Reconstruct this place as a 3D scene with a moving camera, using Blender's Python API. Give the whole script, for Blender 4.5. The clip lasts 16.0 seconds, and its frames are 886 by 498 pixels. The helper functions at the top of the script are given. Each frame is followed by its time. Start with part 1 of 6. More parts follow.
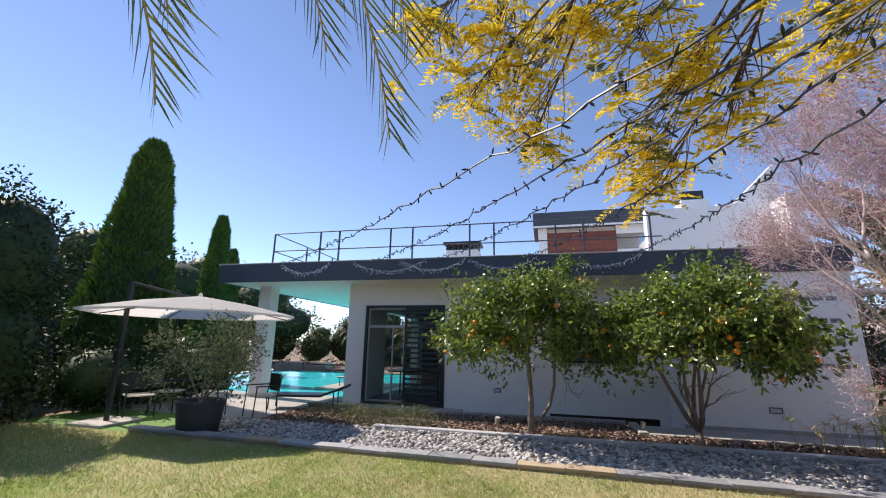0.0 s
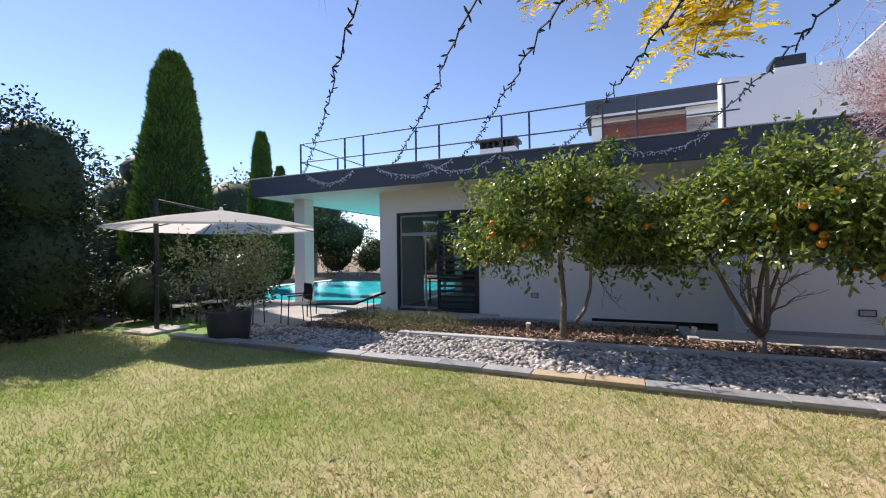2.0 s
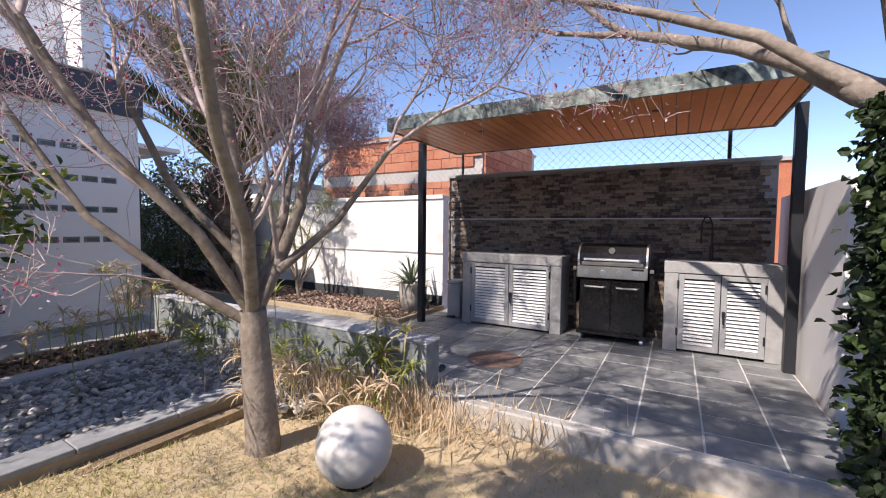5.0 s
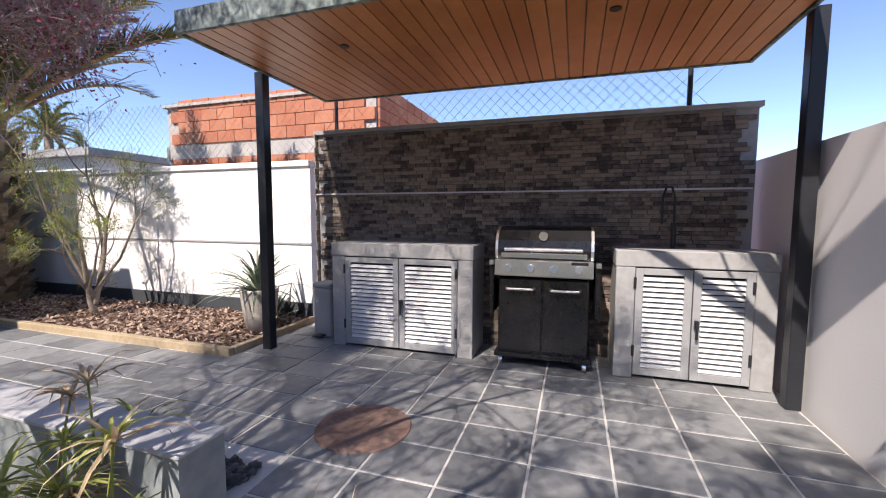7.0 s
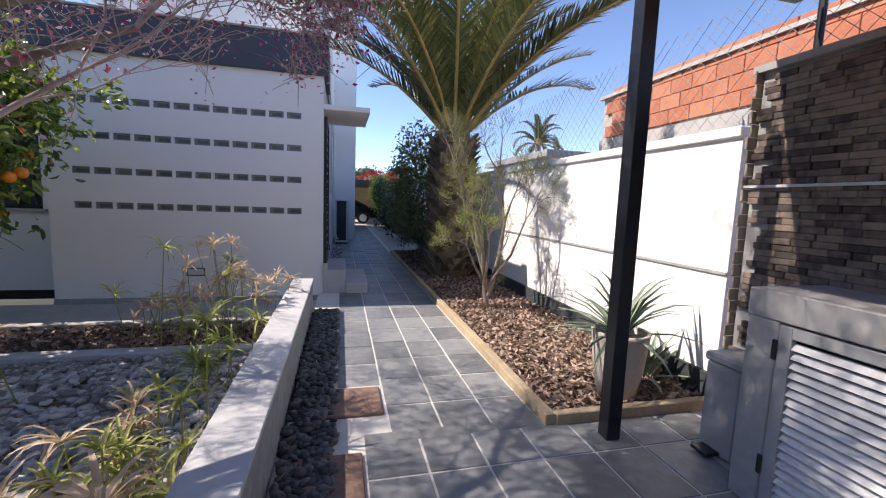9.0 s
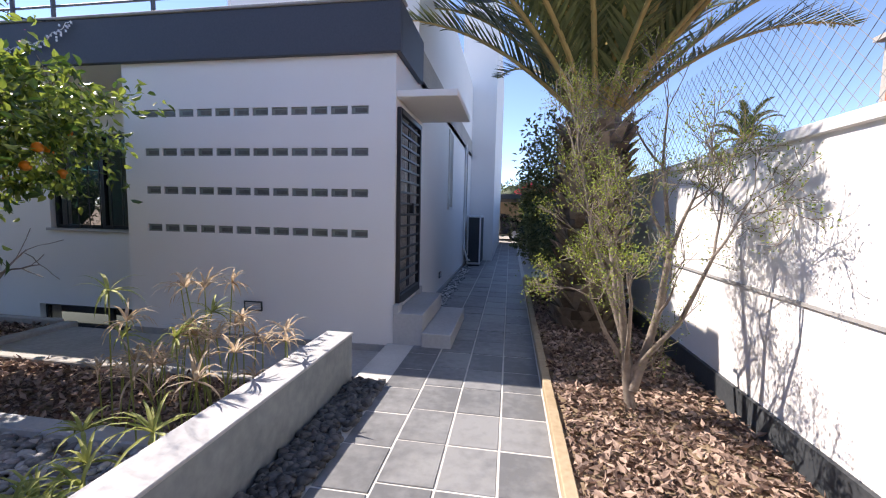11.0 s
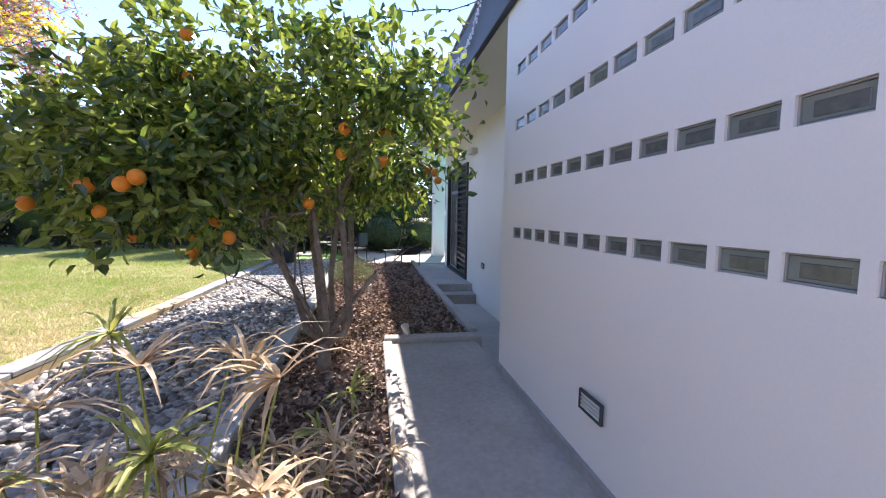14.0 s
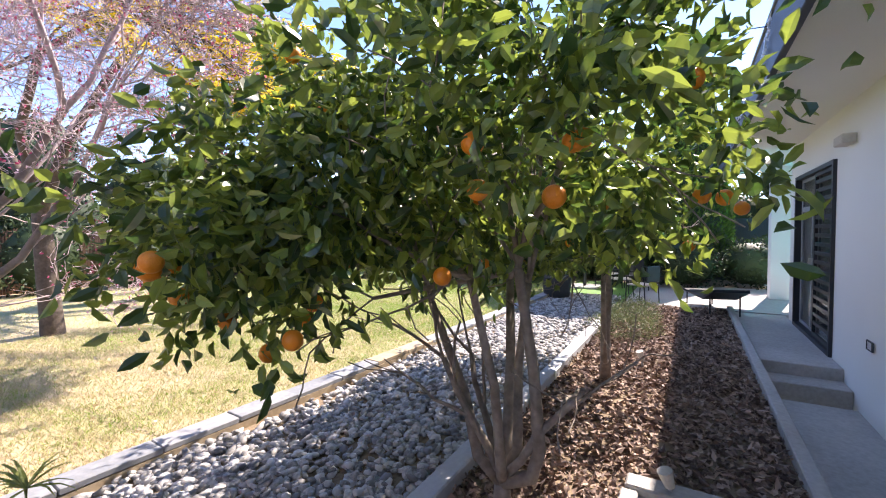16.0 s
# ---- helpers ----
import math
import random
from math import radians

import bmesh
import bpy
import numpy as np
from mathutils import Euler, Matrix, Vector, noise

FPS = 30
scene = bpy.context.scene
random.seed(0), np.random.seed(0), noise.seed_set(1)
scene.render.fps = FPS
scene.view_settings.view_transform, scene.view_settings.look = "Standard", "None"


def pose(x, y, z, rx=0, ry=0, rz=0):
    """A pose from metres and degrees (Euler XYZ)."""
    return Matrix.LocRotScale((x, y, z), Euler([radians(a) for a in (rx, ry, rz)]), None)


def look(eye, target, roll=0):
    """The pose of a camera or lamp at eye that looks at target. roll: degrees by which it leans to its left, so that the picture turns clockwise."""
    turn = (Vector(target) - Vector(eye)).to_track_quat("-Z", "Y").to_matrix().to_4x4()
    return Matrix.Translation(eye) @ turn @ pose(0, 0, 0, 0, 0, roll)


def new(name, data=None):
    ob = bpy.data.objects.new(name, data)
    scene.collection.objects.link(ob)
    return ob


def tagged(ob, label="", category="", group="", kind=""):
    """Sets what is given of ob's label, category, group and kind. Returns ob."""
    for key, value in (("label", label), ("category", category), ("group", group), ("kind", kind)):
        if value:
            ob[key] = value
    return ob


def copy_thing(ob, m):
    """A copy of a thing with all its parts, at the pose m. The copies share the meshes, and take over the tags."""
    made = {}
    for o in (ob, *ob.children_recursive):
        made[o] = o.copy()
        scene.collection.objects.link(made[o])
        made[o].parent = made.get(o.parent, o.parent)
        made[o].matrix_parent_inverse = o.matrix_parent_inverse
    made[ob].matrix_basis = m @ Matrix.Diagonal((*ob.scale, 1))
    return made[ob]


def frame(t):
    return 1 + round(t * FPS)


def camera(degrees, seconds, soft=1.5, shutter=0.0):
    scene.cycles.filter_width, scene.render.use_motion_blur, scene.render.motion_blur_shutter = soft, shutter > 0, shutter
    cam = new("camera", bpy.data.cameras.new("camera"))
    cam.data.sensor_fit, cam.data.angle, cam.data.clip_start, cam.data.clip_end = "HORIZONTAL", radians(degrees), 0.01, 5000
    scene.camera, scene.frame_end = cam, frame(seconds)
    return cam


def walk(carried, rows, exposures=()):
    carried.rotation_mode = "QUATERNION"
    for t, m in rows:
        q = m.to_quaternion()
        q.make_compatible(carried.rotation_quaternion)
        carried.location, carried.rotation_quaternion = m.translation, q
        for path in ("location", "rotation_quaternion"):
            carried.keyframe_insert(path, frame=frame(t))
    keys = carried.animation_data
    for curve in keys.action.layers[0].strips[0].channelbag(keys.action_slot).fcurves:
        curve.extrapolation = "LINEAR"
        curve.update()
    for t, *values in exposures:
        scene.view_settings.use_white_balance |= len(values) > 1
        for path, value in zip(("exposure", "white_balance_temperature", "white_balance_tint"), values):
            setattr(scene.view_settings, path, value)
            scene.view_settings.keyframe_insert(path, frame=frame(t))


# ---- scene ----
cam = camera(94.5, 16.0, 1.1)
PATH = [
    (0, (0.531, 0.43, 1.423), (0.057, 2.319, 1.876), 1.1),
    (0.5, (0.625, 0.587, 1.362), (0.015, 2.462, 1.698), 0.6),
    (1, (0.755, 0.83, 1.356), (-0.045, 2.652, 1.554), 0.8),
    (1.5, (0.854, 1.097, 1.346), (-0.056, 2.876, 1.432), 0.4),
    (2, (0.976, 1.401, 1.36), (0.215, 3.251, 1.38), -0.8),
    (2.5, (1.187, 1.78, 1.259), (0.82, 3.746, 1.279), -0.1),
    (3, (1.519, 2.061, 1.244), (1.654, 4.057, 1.262), 0.9),
    (3.5, (1.859, 2.32, 1.282), (2.526, 4.206, 1.301), 1.7),
    (4, (2.303, 2.537, 1.308), (3.412, 4.201, 1.312), 1.8),
    (4.5, (2.748, 2.655, 1.331), (4.238, 3.989, 1.305), 1.4),
    (5, (3.147, 2.775, 1.365), (4.882, 3.764, 1.264), 0.6),
    (5.2, (3.325, 2.816, 1.361), (5.131, 3.666, 1.228), 0.3),
    (7.3, (5.256, 3.285, 1.243), (7.155, 3.893, 1.082), 0.2),
    (7.5, (5.443, 3.344, 1.223), (7.282, 4.113, 1.059), 0.4),
    (8, (5.822, 3.531, 1.268), (7.37, 4.783, 1.083), 0.9),
    (8.5, (6.269, 3.739, 1.333), (7.28, 5.453, 1.128), 1.4),
    (9, (6.582, 3.987, 1.355), (7.067, 5.913, 1.128), 2.2),
    (9.2, (6.716, 4.147, 1.365), (7.03, 6.109, 1.13), 2.3),
    (11.3, (7.57, 6.233, 1.405), (7.203, 8.194, 1.262), 1.0),
    (11.5, (7.581, 6.491, 1.407), (7.173, 8.446, 1.292), 0.9),
    (12, (7.554, 7.102, 1.42), (6.975, 9.014, 1.334), 1.5),
    (12.5, (7.448, 7.671, 1.406), (6.559, 9.46, 1.315), 1.6),
    (13, (7.246, 8.187, 1.352), (5.935, 9.695, 1.273), 2.0),
    (13.5, (6.92, 8.632, 1.34), (5.179, 9.61, 1.225), 1.8),
    (14, (6.604, 8.864, 1.285), (4.641, 9.207, 1.12), 0.9),
    (14.5, (6.28, 9.077, 1.331), (4.31, 8.818, 1.105), 0.8),
    (15, (5.851, 9.23, 1.394), (3.976, 8.58, 1.152), 0.5),
    (15.5, (5.404, 9.319, 1.48), (3.631, 8.413, 1.294), -0.4),
    (16, (5.001, 9.344, 1.546), (3.293, 8.307, 1.465), -0.6),
]
EXPOSURE = [(0, 0.95, 7100, 18), (3, 1.02, 7100, 18), (5, 1.0, 6950, 19), (8, 1.2, 6950, 18), (9, 1.15, 6950, 18), (11.5, 1.55, 6950, 19), (12.5, 1.95, 6950, 18), (14, 2.0, 6900, 20), (16, 2.02, 6950, 22)]
walk(cam, [(t, look(eye, target, roll)) for t, eye, target, roll in PATH], EXPOSURE)

# ---- world, sun ----
SUN_TO = Vector((-0.917, 0.217, 1.0)).normalized()
world = bpy.data.worlds.new("sky")
scene.world = world
world.use_nodes = True
wn = world.node_tree
sky = wn.nodes.new("ShaderNodeTexSky")
sky.sky_type = "NISHITA"
sky.sun_disc = False
sky.sun_elevation = math.asin(SUN_TO.z)
sky.sun_rotation = math.atan2(SUN_TO.x, SUN_TO.y)
sky.altitude = 50
sky.air_density = 0.62
sky.dust_density = 0.0
sky.ozone_density = 3.5
wn.links.new(sky.outputs[0], wn.nodes["Background"].inputs[0])
wn.nodes["Background"].inputs[1].default_value = 0.14
sun = new("sun", bpy.data.lights.new("sun", "SUN"))
sun.data.energy = 3.3
sun.data.angle = radians(0.53)
sun.data.color = (1.0, 0.95, 0.87)
sun.matrix_world = look(SUN_TO * 40, (0, 0, 0))


# ---- materials ----
def material(name, a, b, rough=0.7, grain=30.0, big=1.2, bump=0.3, metal=0.0, island=0.0, rand=0.0, translucent=0.0, spec=0.5, coat=0.0, dry=None):
    """Two base colours mixed by a coarse and a fine noise, with relief from the fine one."""
    m = bpy.data.materials.new(name)
    m.use_nodes = True
    n, l = m.node_tree.nodes, m.node_tree.links
    p = n["Principled BSDF"]
    co = n.new("ShaderNodeTexCoord")
    fine, wide = n.new("ShaderNodeTexNoise"), n.new("ShaderNodeTexNoise")
    fine.inputs["Scale"].default_value, wide.inputs["Scale"].default_value = grain, big
    fine.inputs["Detail"].default_value, wide.inputs["Detail"].default_value = 6, 4
    geo = n.new("ShaderNodeNewGeometry")
    l.new(geo.outputs["Position"], wide.inputs["Vector"])
    l.new(geo.outputs["Position"], fine.inputs["Vector"])
    add = n.new("ShaderNodeMath")
    add.operation = "ADD"
    l.new(fine.outputs[0], add.inputs[0])
    l.new(wide.outputs[0], add.inputs[1])
    ramp = n.new("ShaderNodeMapRange")
    ramp.inputs[1].default_value, ramp.inputs[2].default_value = 0.7, 1.3
    src = add.outputs[0]
    if island or rand:
        more = n.new("ShaderNodeMath")
        more.operation = "MULTIPLY_ADD"
        if island:
            l.new(geo.outputs["Random Per Island"], more.inputs[0])
        else:
            info = n.new("ShaderNodeObjectInfo")
            l.new(info.outputs["Random"], more.inputs[0])
        more.inputs[1].default_value = island or rand
        l.new(src, more.inputs[2])
        less = n.new("ShaderNodeMath")
        less.operation = "SUBTRACT"
        l.new(more.outputs[0], less.inputs[0])
        less.inputs[1].default_value = 0.5 * (island or rand)
        src = less.outputs[0]
    if dry:
        # wear that grows towards the trodden end of the garden
        sep, run, tot = n.new("ShaderNodeSeparateXYZ"), n.new("ShaderNodeMapRange"), n.new("ShaderNodeMath")
        l.new(geo.outputs["Position"], sep.inputs[0])
        l.new(sep.outputs[0], run.inputs[0])
        run.inputs[1].default_value, run.inputs[2].default_value, run.inputs[3].default_value, run.inputs[4].default_value = dry[0], dry[1], 0.12, -0.42
        tot.operation = "ADD"
        l.new(src, tot.inputs[0])
        l.new(run.outputs[0], tot.inputs[1])
        src = tot.outputs[0]
    l.new(src, ramp.inputs[0])
    mix = n.new("ShaderNodeMix")
    mix.data_type = "RGBA"
    mix.inputs[6].default_value, mix.inputs[7].default_value = (*a, 1), (*b, 1)
    l.new(ramp.outputs[0], mix.inputs[0])
    l.new(mix.outputs[2], p.inputs["Base Color"])
    p.inputs["Roughness"].default_value, p.inputs["Metallic"].default_value = rough, metal
    p.inputs["Specular IOR Level"].default_value = spec
    p.inputs["Coat Weight"].default_value = coat
    if bump:
        bp = n.new("ShaderNodeBump")
        bp.inputs["Strength"].default_value, bp.inputs["Distance"].default_value = bump, 0.01
        l.new(fine.outputs[0], bp.inputs["Height"])
        l.new(bp.outputs[0], p.inputs["Normal"])
    if translucent:
        tr, sh = n.new("ShaderNodeBsdfTranslucent"), n.new("ShaderNodeMixShader")
        l.new(mix.outputs[2], tr.inputs[0])
        sh.inputs[0].default_value = translucent
        l.new(p.outputs[0], sh.inputs[1])
        l.new(tr.outputs[0], sh.inputs[2])
        l.new(sh.outputs[0], n["Material Output"].inputs[0])
    return m


def glass_material(name, tint, alpha=0.25, rough=0.02):
    """Thin window glass: mostly clear, with a real gloss."""
    m = bpy.data.materials.new(name)
    m.use_nodes = True
    n, l = m.node_tree.nodes, m.node_tree.links
    p = n["Principled BSDF"]
    p.inputs["Base Color"].default_value = (*tint, 1)
    p.inputs["Roughness"].default_value = rough
    p.inputs["Alpha"].default_value = alpha
    return m


M = {}
M["lawn"] = material("lawn_soil", (0.50, 0.40, 0.26), (0.19, 0.25, 0.05), 0.95, 60, 0.9, 0.6, dry=(-1.5, 5.5))
M["blade"] = material("grass_blades", (0.55, 0.47, 0.28), (0.24, 0.37, 0.05), 0.7, 8, 0.9, 0, island=0.9, translucent=0.35, dry=(-1.5, 5.5))
M["soil"] = material("dry_soil", (0.30, 0.23, 0.15), (0.17, 0.12, 0.075), 0.95, 40, 2, 0.8)
M["turf"] = material("artificial_turf", (0.06, 0.16, 0.02), (0.11, 0.24, 0.035), 0.8, 90, 3, 0.6)
M["plaster"] = material("white_plaster", (0.82, 0.815, 0.805), (0.86, 0.855, 0.845), 0.85, 90, 0.8, 0.12)
M["cream"] = material("cream_plaster", (0.78, 0.765, 0.72), (0.84, 0.825, 0.78), 0.85, 90, 0.8, 0.12)
M["slateblue"] = material("dark_blue_grey_paint", (0.050, 0.060, 0.082), (0.068, 0.078, 0.10), 0.6, 60, 0.7, 0.08)
M["plinth"] = material("charcoal_plinth", (0.035, 0.042, 0.05), (0.06, 0.068, 0.075), 0.7, 40, 2, 0.15)
M["frame"] = material("black_metal", (0.014, 0.016, 0.02), (0.022, 0.024, 0.03), 0.4, 40, 2, 0.02)
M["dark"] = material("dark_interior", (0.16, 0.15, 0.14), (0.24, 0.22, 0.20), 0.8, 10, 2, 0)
M["concrete"] = material("worn_concrete", (0.34, 0.325, 0.30), (0.47, 0.455, 0.43), 0.85, 25, 1.6, 0.3)
M["render"] = material("grey_cement_render", (0.30, 0.30, 0.30), (0.40, 0.40, 0.395), 0.8, 18, 2.5, 0.25)
M["capwall"] = material("pale_grey_render", (0.42, 0.43, 0.44), (0.52, 0.53, 0.54), 0.8, 30, 2.0, 0.2)
M["bluewall"] = material("blue_grey_render", (0.20, 0.235, 0.25), (0.33, 0.36, 0.37), 0.8, 14, 2.5, 0.3)
M["slate"] = material("slate_tile", (0.15, 0.158, 0.165), (0.27, 0.28, 0.285), 0.5, 14, 3, 0.45, rand=0.5)
M["grout"] = material("pale_grout", (0.54, 0.53, 0.50), (0.66, 0.65, 0.62), 0.9, 60, 4, 0.2)
M["kerb"] = material("slate_kerb", (0.22, 0.235, 0.25), (0.36, 0.365, 0.37), 0.7, 20, 3, 0.35, rand=0.6)
M["ochre"] = material("ochre_stone", (0.34, 0.26, 0.16), (0.46, 0.37, 0.25), 0.85, 25, 3, 0.4, rand=0.5)
M["pebble"] = material("white_pebble", (0.20, 0.195, 0.19), (0.54, 0.525, 0.50), 0.75, 40, 3, 0.15, island=0.9)
M["basalt"] = material("dark_pebble", (0.045, 0.047, 0.05), (0.13, 0.135, 0.14), 0.65, 40, 3, 0.15, island=0.9)
M["mulch"] = material("bark_mulch", (0.12, 0.075, 0.058), (0.46, 0.34, 0.27), 0.9, 30, 3, 0.3, island=1.0)
M["stone"] = material("brown_ledger_stone", (0.055, 0.04, 0.036), (0.27, 0.215, 0.17), 0.75, 22, 2.2, 0.7, rand=0.7)
M["stonejoined"] = material("brown_ledger_courses", (0.055, 0.04, 0.036), (0.27, 0.215, 0.17), 0.75, 22, 2.2, 0.7, island=0.7)
# paler copy of the ledger stone, with sunlight put into its colour
M["stonesunlit"] = material("sunlit_ledger_stone", (0.30, 0.26, 0.21), (0.45, 0.40, 0.34), 0.8, 35, 4, 0.6, rand=0.7)
M["pine"] = material("varnished_pine", (0.42, 0.15, 0.045), (0.54, 0.22, 0.075), 0.4, 9, 2, 0.1, rand=0.7)
M["fascia"] = material("peeling_green_fascia", (0.025, 0.035, 0.035), (0.34, 0.42, 0.40), 0.7, 16, 4, 0.3)
M["alu"] = material("brushed_aluminium", (0.58, 0.59, 0.60), (0.70, 0.71, 0.72), 0.4, 60, 3, 0.03)
M["greyframe"] = material("grey_powder_coat", (0.30, 0.31, 0.32), (0.36, 0.37, 0.38), 0.45, 60, 3, 0.03)
M["steel"] = material("stainless_steel", (0.74, 0.735, 0.73), (0.84, 0.835, 0.83), 0.34, 40, 3, 0.02, metal=1.0)
M["enamel"] = material("black_enamel", (0.010, 0.010, 0.012), (0.016, 0.016, 0.018), 0.25, 40, 2, 0.02)
M["bark"] = material("grey_bark", (0.16, 0.13, 0.105), (0.33, 0.28, 0.235), 0.9, 22, 5, 0.9)
M["darkbark"] = material("dark_bark", (0.07, 0.052, 0.04), (0.15, 0.115, 0.085), 0.9, 25, 5, 0.9)
M["citrus"] = material("orange_tree_leaf", (0.05, 0.105, 0.02), (0.29, 0.37, 0.06), 0.30, 12, 2.5, 0, island=1.1, translucent=0.45, spec=1.0)
M["fruit"] = material("orange_peel", (0.80, 0.22, 0.01), (0.85, 0.30, 0.02), 0.42, 160, 6, 0.25)
M["cypress"] = material("cypress_foliage", (0.035, 0.085, 0.012), (0.11, 0.22, 0.025), 0.7, 14, 1.5, 0, island=0.8, translucent=0.2)
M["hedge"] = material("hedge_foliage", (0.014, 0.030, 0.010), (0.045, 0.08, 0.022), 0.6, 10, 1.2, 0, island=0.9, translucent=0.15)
M["olive"] = material("olive_green_foliage", (0.09, 0.12, 0.05), (0.22, 0.24, 0.10), 0.6, 8, 1.0, 0, island=0.9, translucent=0.25)
M["fresh"] = material("fresh_green_foliage", (0.16, 0.24, 0.03), (0.40, 0.46, 0.08), 0.55, 8, 1.0, 0, island=0.9, translucent=0.3)
M["farleaf"] = material("far_tree_foliage", (0.05, 0.08, 0.025), (0.14, 0.16, 0.06), 0.8, 3, 0.4, 0, island=0.9, translucent=0.2)
M["yellow"] = material("yellow_leaf", (0.74, 0.52, 0.02), (0.86, 0.70, 0.08), 0.7, 10, 2, 0, island=0.8, translucent=0.5)
M["blossom"] = material("pink_blossom", (0.68, 0.40, 0.52), (0.84, 0.68, 0.74), 0.7, 10, 3, 0, island=1.0, translucent=0.4)
M["redleaf"] = material("deep_pink_blossom", (0.40, 0.05, 0.13), (0.58, 0.16, 0.25), 0.7, 10, 3, 0, island=1.0, translucent=0.35)
M["twig"] = material("pinkish_twig", (0.34, 0.26, 0.25), (0.58, 0.49, 0.48), 0.85, 30, 5, 0.3)
M["frond"] = material("palm_frond", (0.06, 0.085, 0.03), (0.17, 0.19, 0.07), 0.45, 6, 1.5, 0, island=0.7, translucent=0.2)
M["rachis"] = material("palm_leaf_stalk", (0.36, 0.25, 0.08), (0.50, 0.38, 0.14), 0.6, 10, 3, 0.1)
M["palmbark"] = material("palm_trunk_scales", (0.13, 0.095, 0.065), (0.34, 0.27, 0.20), 0.95, 20, 4, 0.8, island=0.9)
M["straw"] = material("dry_papyrus", (0.52, 0.39, 0.24), (0.76, 0.62, 0.45), 0.8, 10, 3, 0, island=0.9, translucent=0.3)
M["sedge"] = material("green_papyrus", (0.24, 0.29, 0.07), (0.46, 0.48, 0.14), 0.6, 10, 3, 0, island=0.9, translucent=0.3)
M["agave"] = material("grey_green_spikes", (0.13, 0.18, 0.12), (0.24, 0.29, 0.20), 0.5, 10, 3, 0, island=0.6)
M["canvas"] = material("white_canvas", (0.78, 0.76, 0.73), (0.84, 0.82, 0.79), 0.9, 200, 2, 0.1, translucent=0.55)
M["potgrey"] = material("anthracite_pot", (0.035, 0.036, 0.04), (0.05, 0.052, 0.056), 0.6, 60, 3, 0.1)
M["clay"] = material("cream_clay_pot", (0.50, 0.46, 0.40), (0.60, 0.56, 0.50), 0.8, 40, 3, 0.15)
M["globe"] = material("weathered_white_globe", (0.60, 0.575, 0.54), (0.74, 0.72, 0.69), 0.5, 9, 4, 0.05)
M["brick"] = material("orange_hollow_brick", (0.42, 0.14, 0.075), (0.55, 0.23, 0.13), 0.9, 30, 3, 0.5, rand=0.7)
M["mortar"] = material("grey_mortar", (0.40, 0.38, 0.36), (0.52, 0.50, 0.47), 0.9, 30, 2, 0.4)
M["water"] = material("pool_water", (0.01, 0.60, 0.70), (0.03, 0.70, 0.78), 0.12, 2.5, 0.6, 0.1, spec=0.3)
M["deck"] = material("grey_pool_paving", (0.30, 0.285, 0.27), (0.42, 0.40, 0.38), 0.85, 20, 1, 0.2, rand=0.4)
M["redwood"] = material("red_brown_cladding", (0.17, 0.045, 0.03), (0.25, 0.075, 0.045), 0.6, 10, 3, 0.1, rand=0.5)
M["reed"] = material("brown_reed_screen", (0.09, 0.05, 0.03), (0.22, 0.13, 0.08), 0.9, 30, 3, 0.4, island=0.8)
M["mesh"] = material("galvanised_wire", (0.20, 0.22, 0.22), (0.30, 0.32, 0.32), 0.5, 30, 3, 0)
M["bulb"] = material("clear_fairy_bulb", (0.70, 0.72, 0.76), (0.85, 0.86, 0.9), 0.15, 30, 3, 0)
M["cable"] = material("dark_green_cable", (0.010, 0.014, 0.016), (0.02, 0.024, 0.026), 0.5, 30, 3, 0)
M["curtain"] = material("pale_curtain", (0.55, 0.53, 0.50), (0.68, 0.66, 0.63), 0.9, 30, 3, 0)
M["carpaint"] = material("black_car_paint", (0.008, 0.008, 0.01), (0.012, 0.012, 0.014), 0.15, 40, 2, 0, coat=1.0)
M["rubber"] = material("black_rubber", (0.012, 0.012, 0.012), (0.02, 0.02, 0.02), 0.8, 40, 2, 0)
M["whitepaint"] = material("white_painted_metal", (0.74, 0.74, 0.74), (0.80, 0.80, 0.80), 0.45, 40, 2, 0.02)
M["redflower"] = material("red_bougainvillea", (0.45, 0.02, 0.04), (0.62, 0.05, 0.08), 0.7, 8, 1, 0, island=0.8, translucent=0.3)
M["terracotta"] = material("terracotta_slab", (0.17, 0.105, 0.08), (0.29, 0.19, 0.15), 0.85, 30, 3, 0.4)
M["potleaf"] = material("pale_olive_leaf", (0.14, 0.18, 0.08), (0.36, 0.40, 0.20), 0.5, 8, 2.0, 0, island=0.9, translucent=0.3)
M["clear"] = glass_material("clear_glass", (0.05, 0.055, 0.06), 0.12)
M["glass"] = glass_material("window_glass", (0.03, 0.035, 0.04), 0.30)
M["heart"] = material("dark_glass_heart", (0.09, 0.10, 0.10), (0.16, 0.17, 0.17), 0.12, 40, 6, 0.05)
M["block"] = glass_material("glass_block_face", (0.28, 0.33, 0.32), 0.75, 0.12)


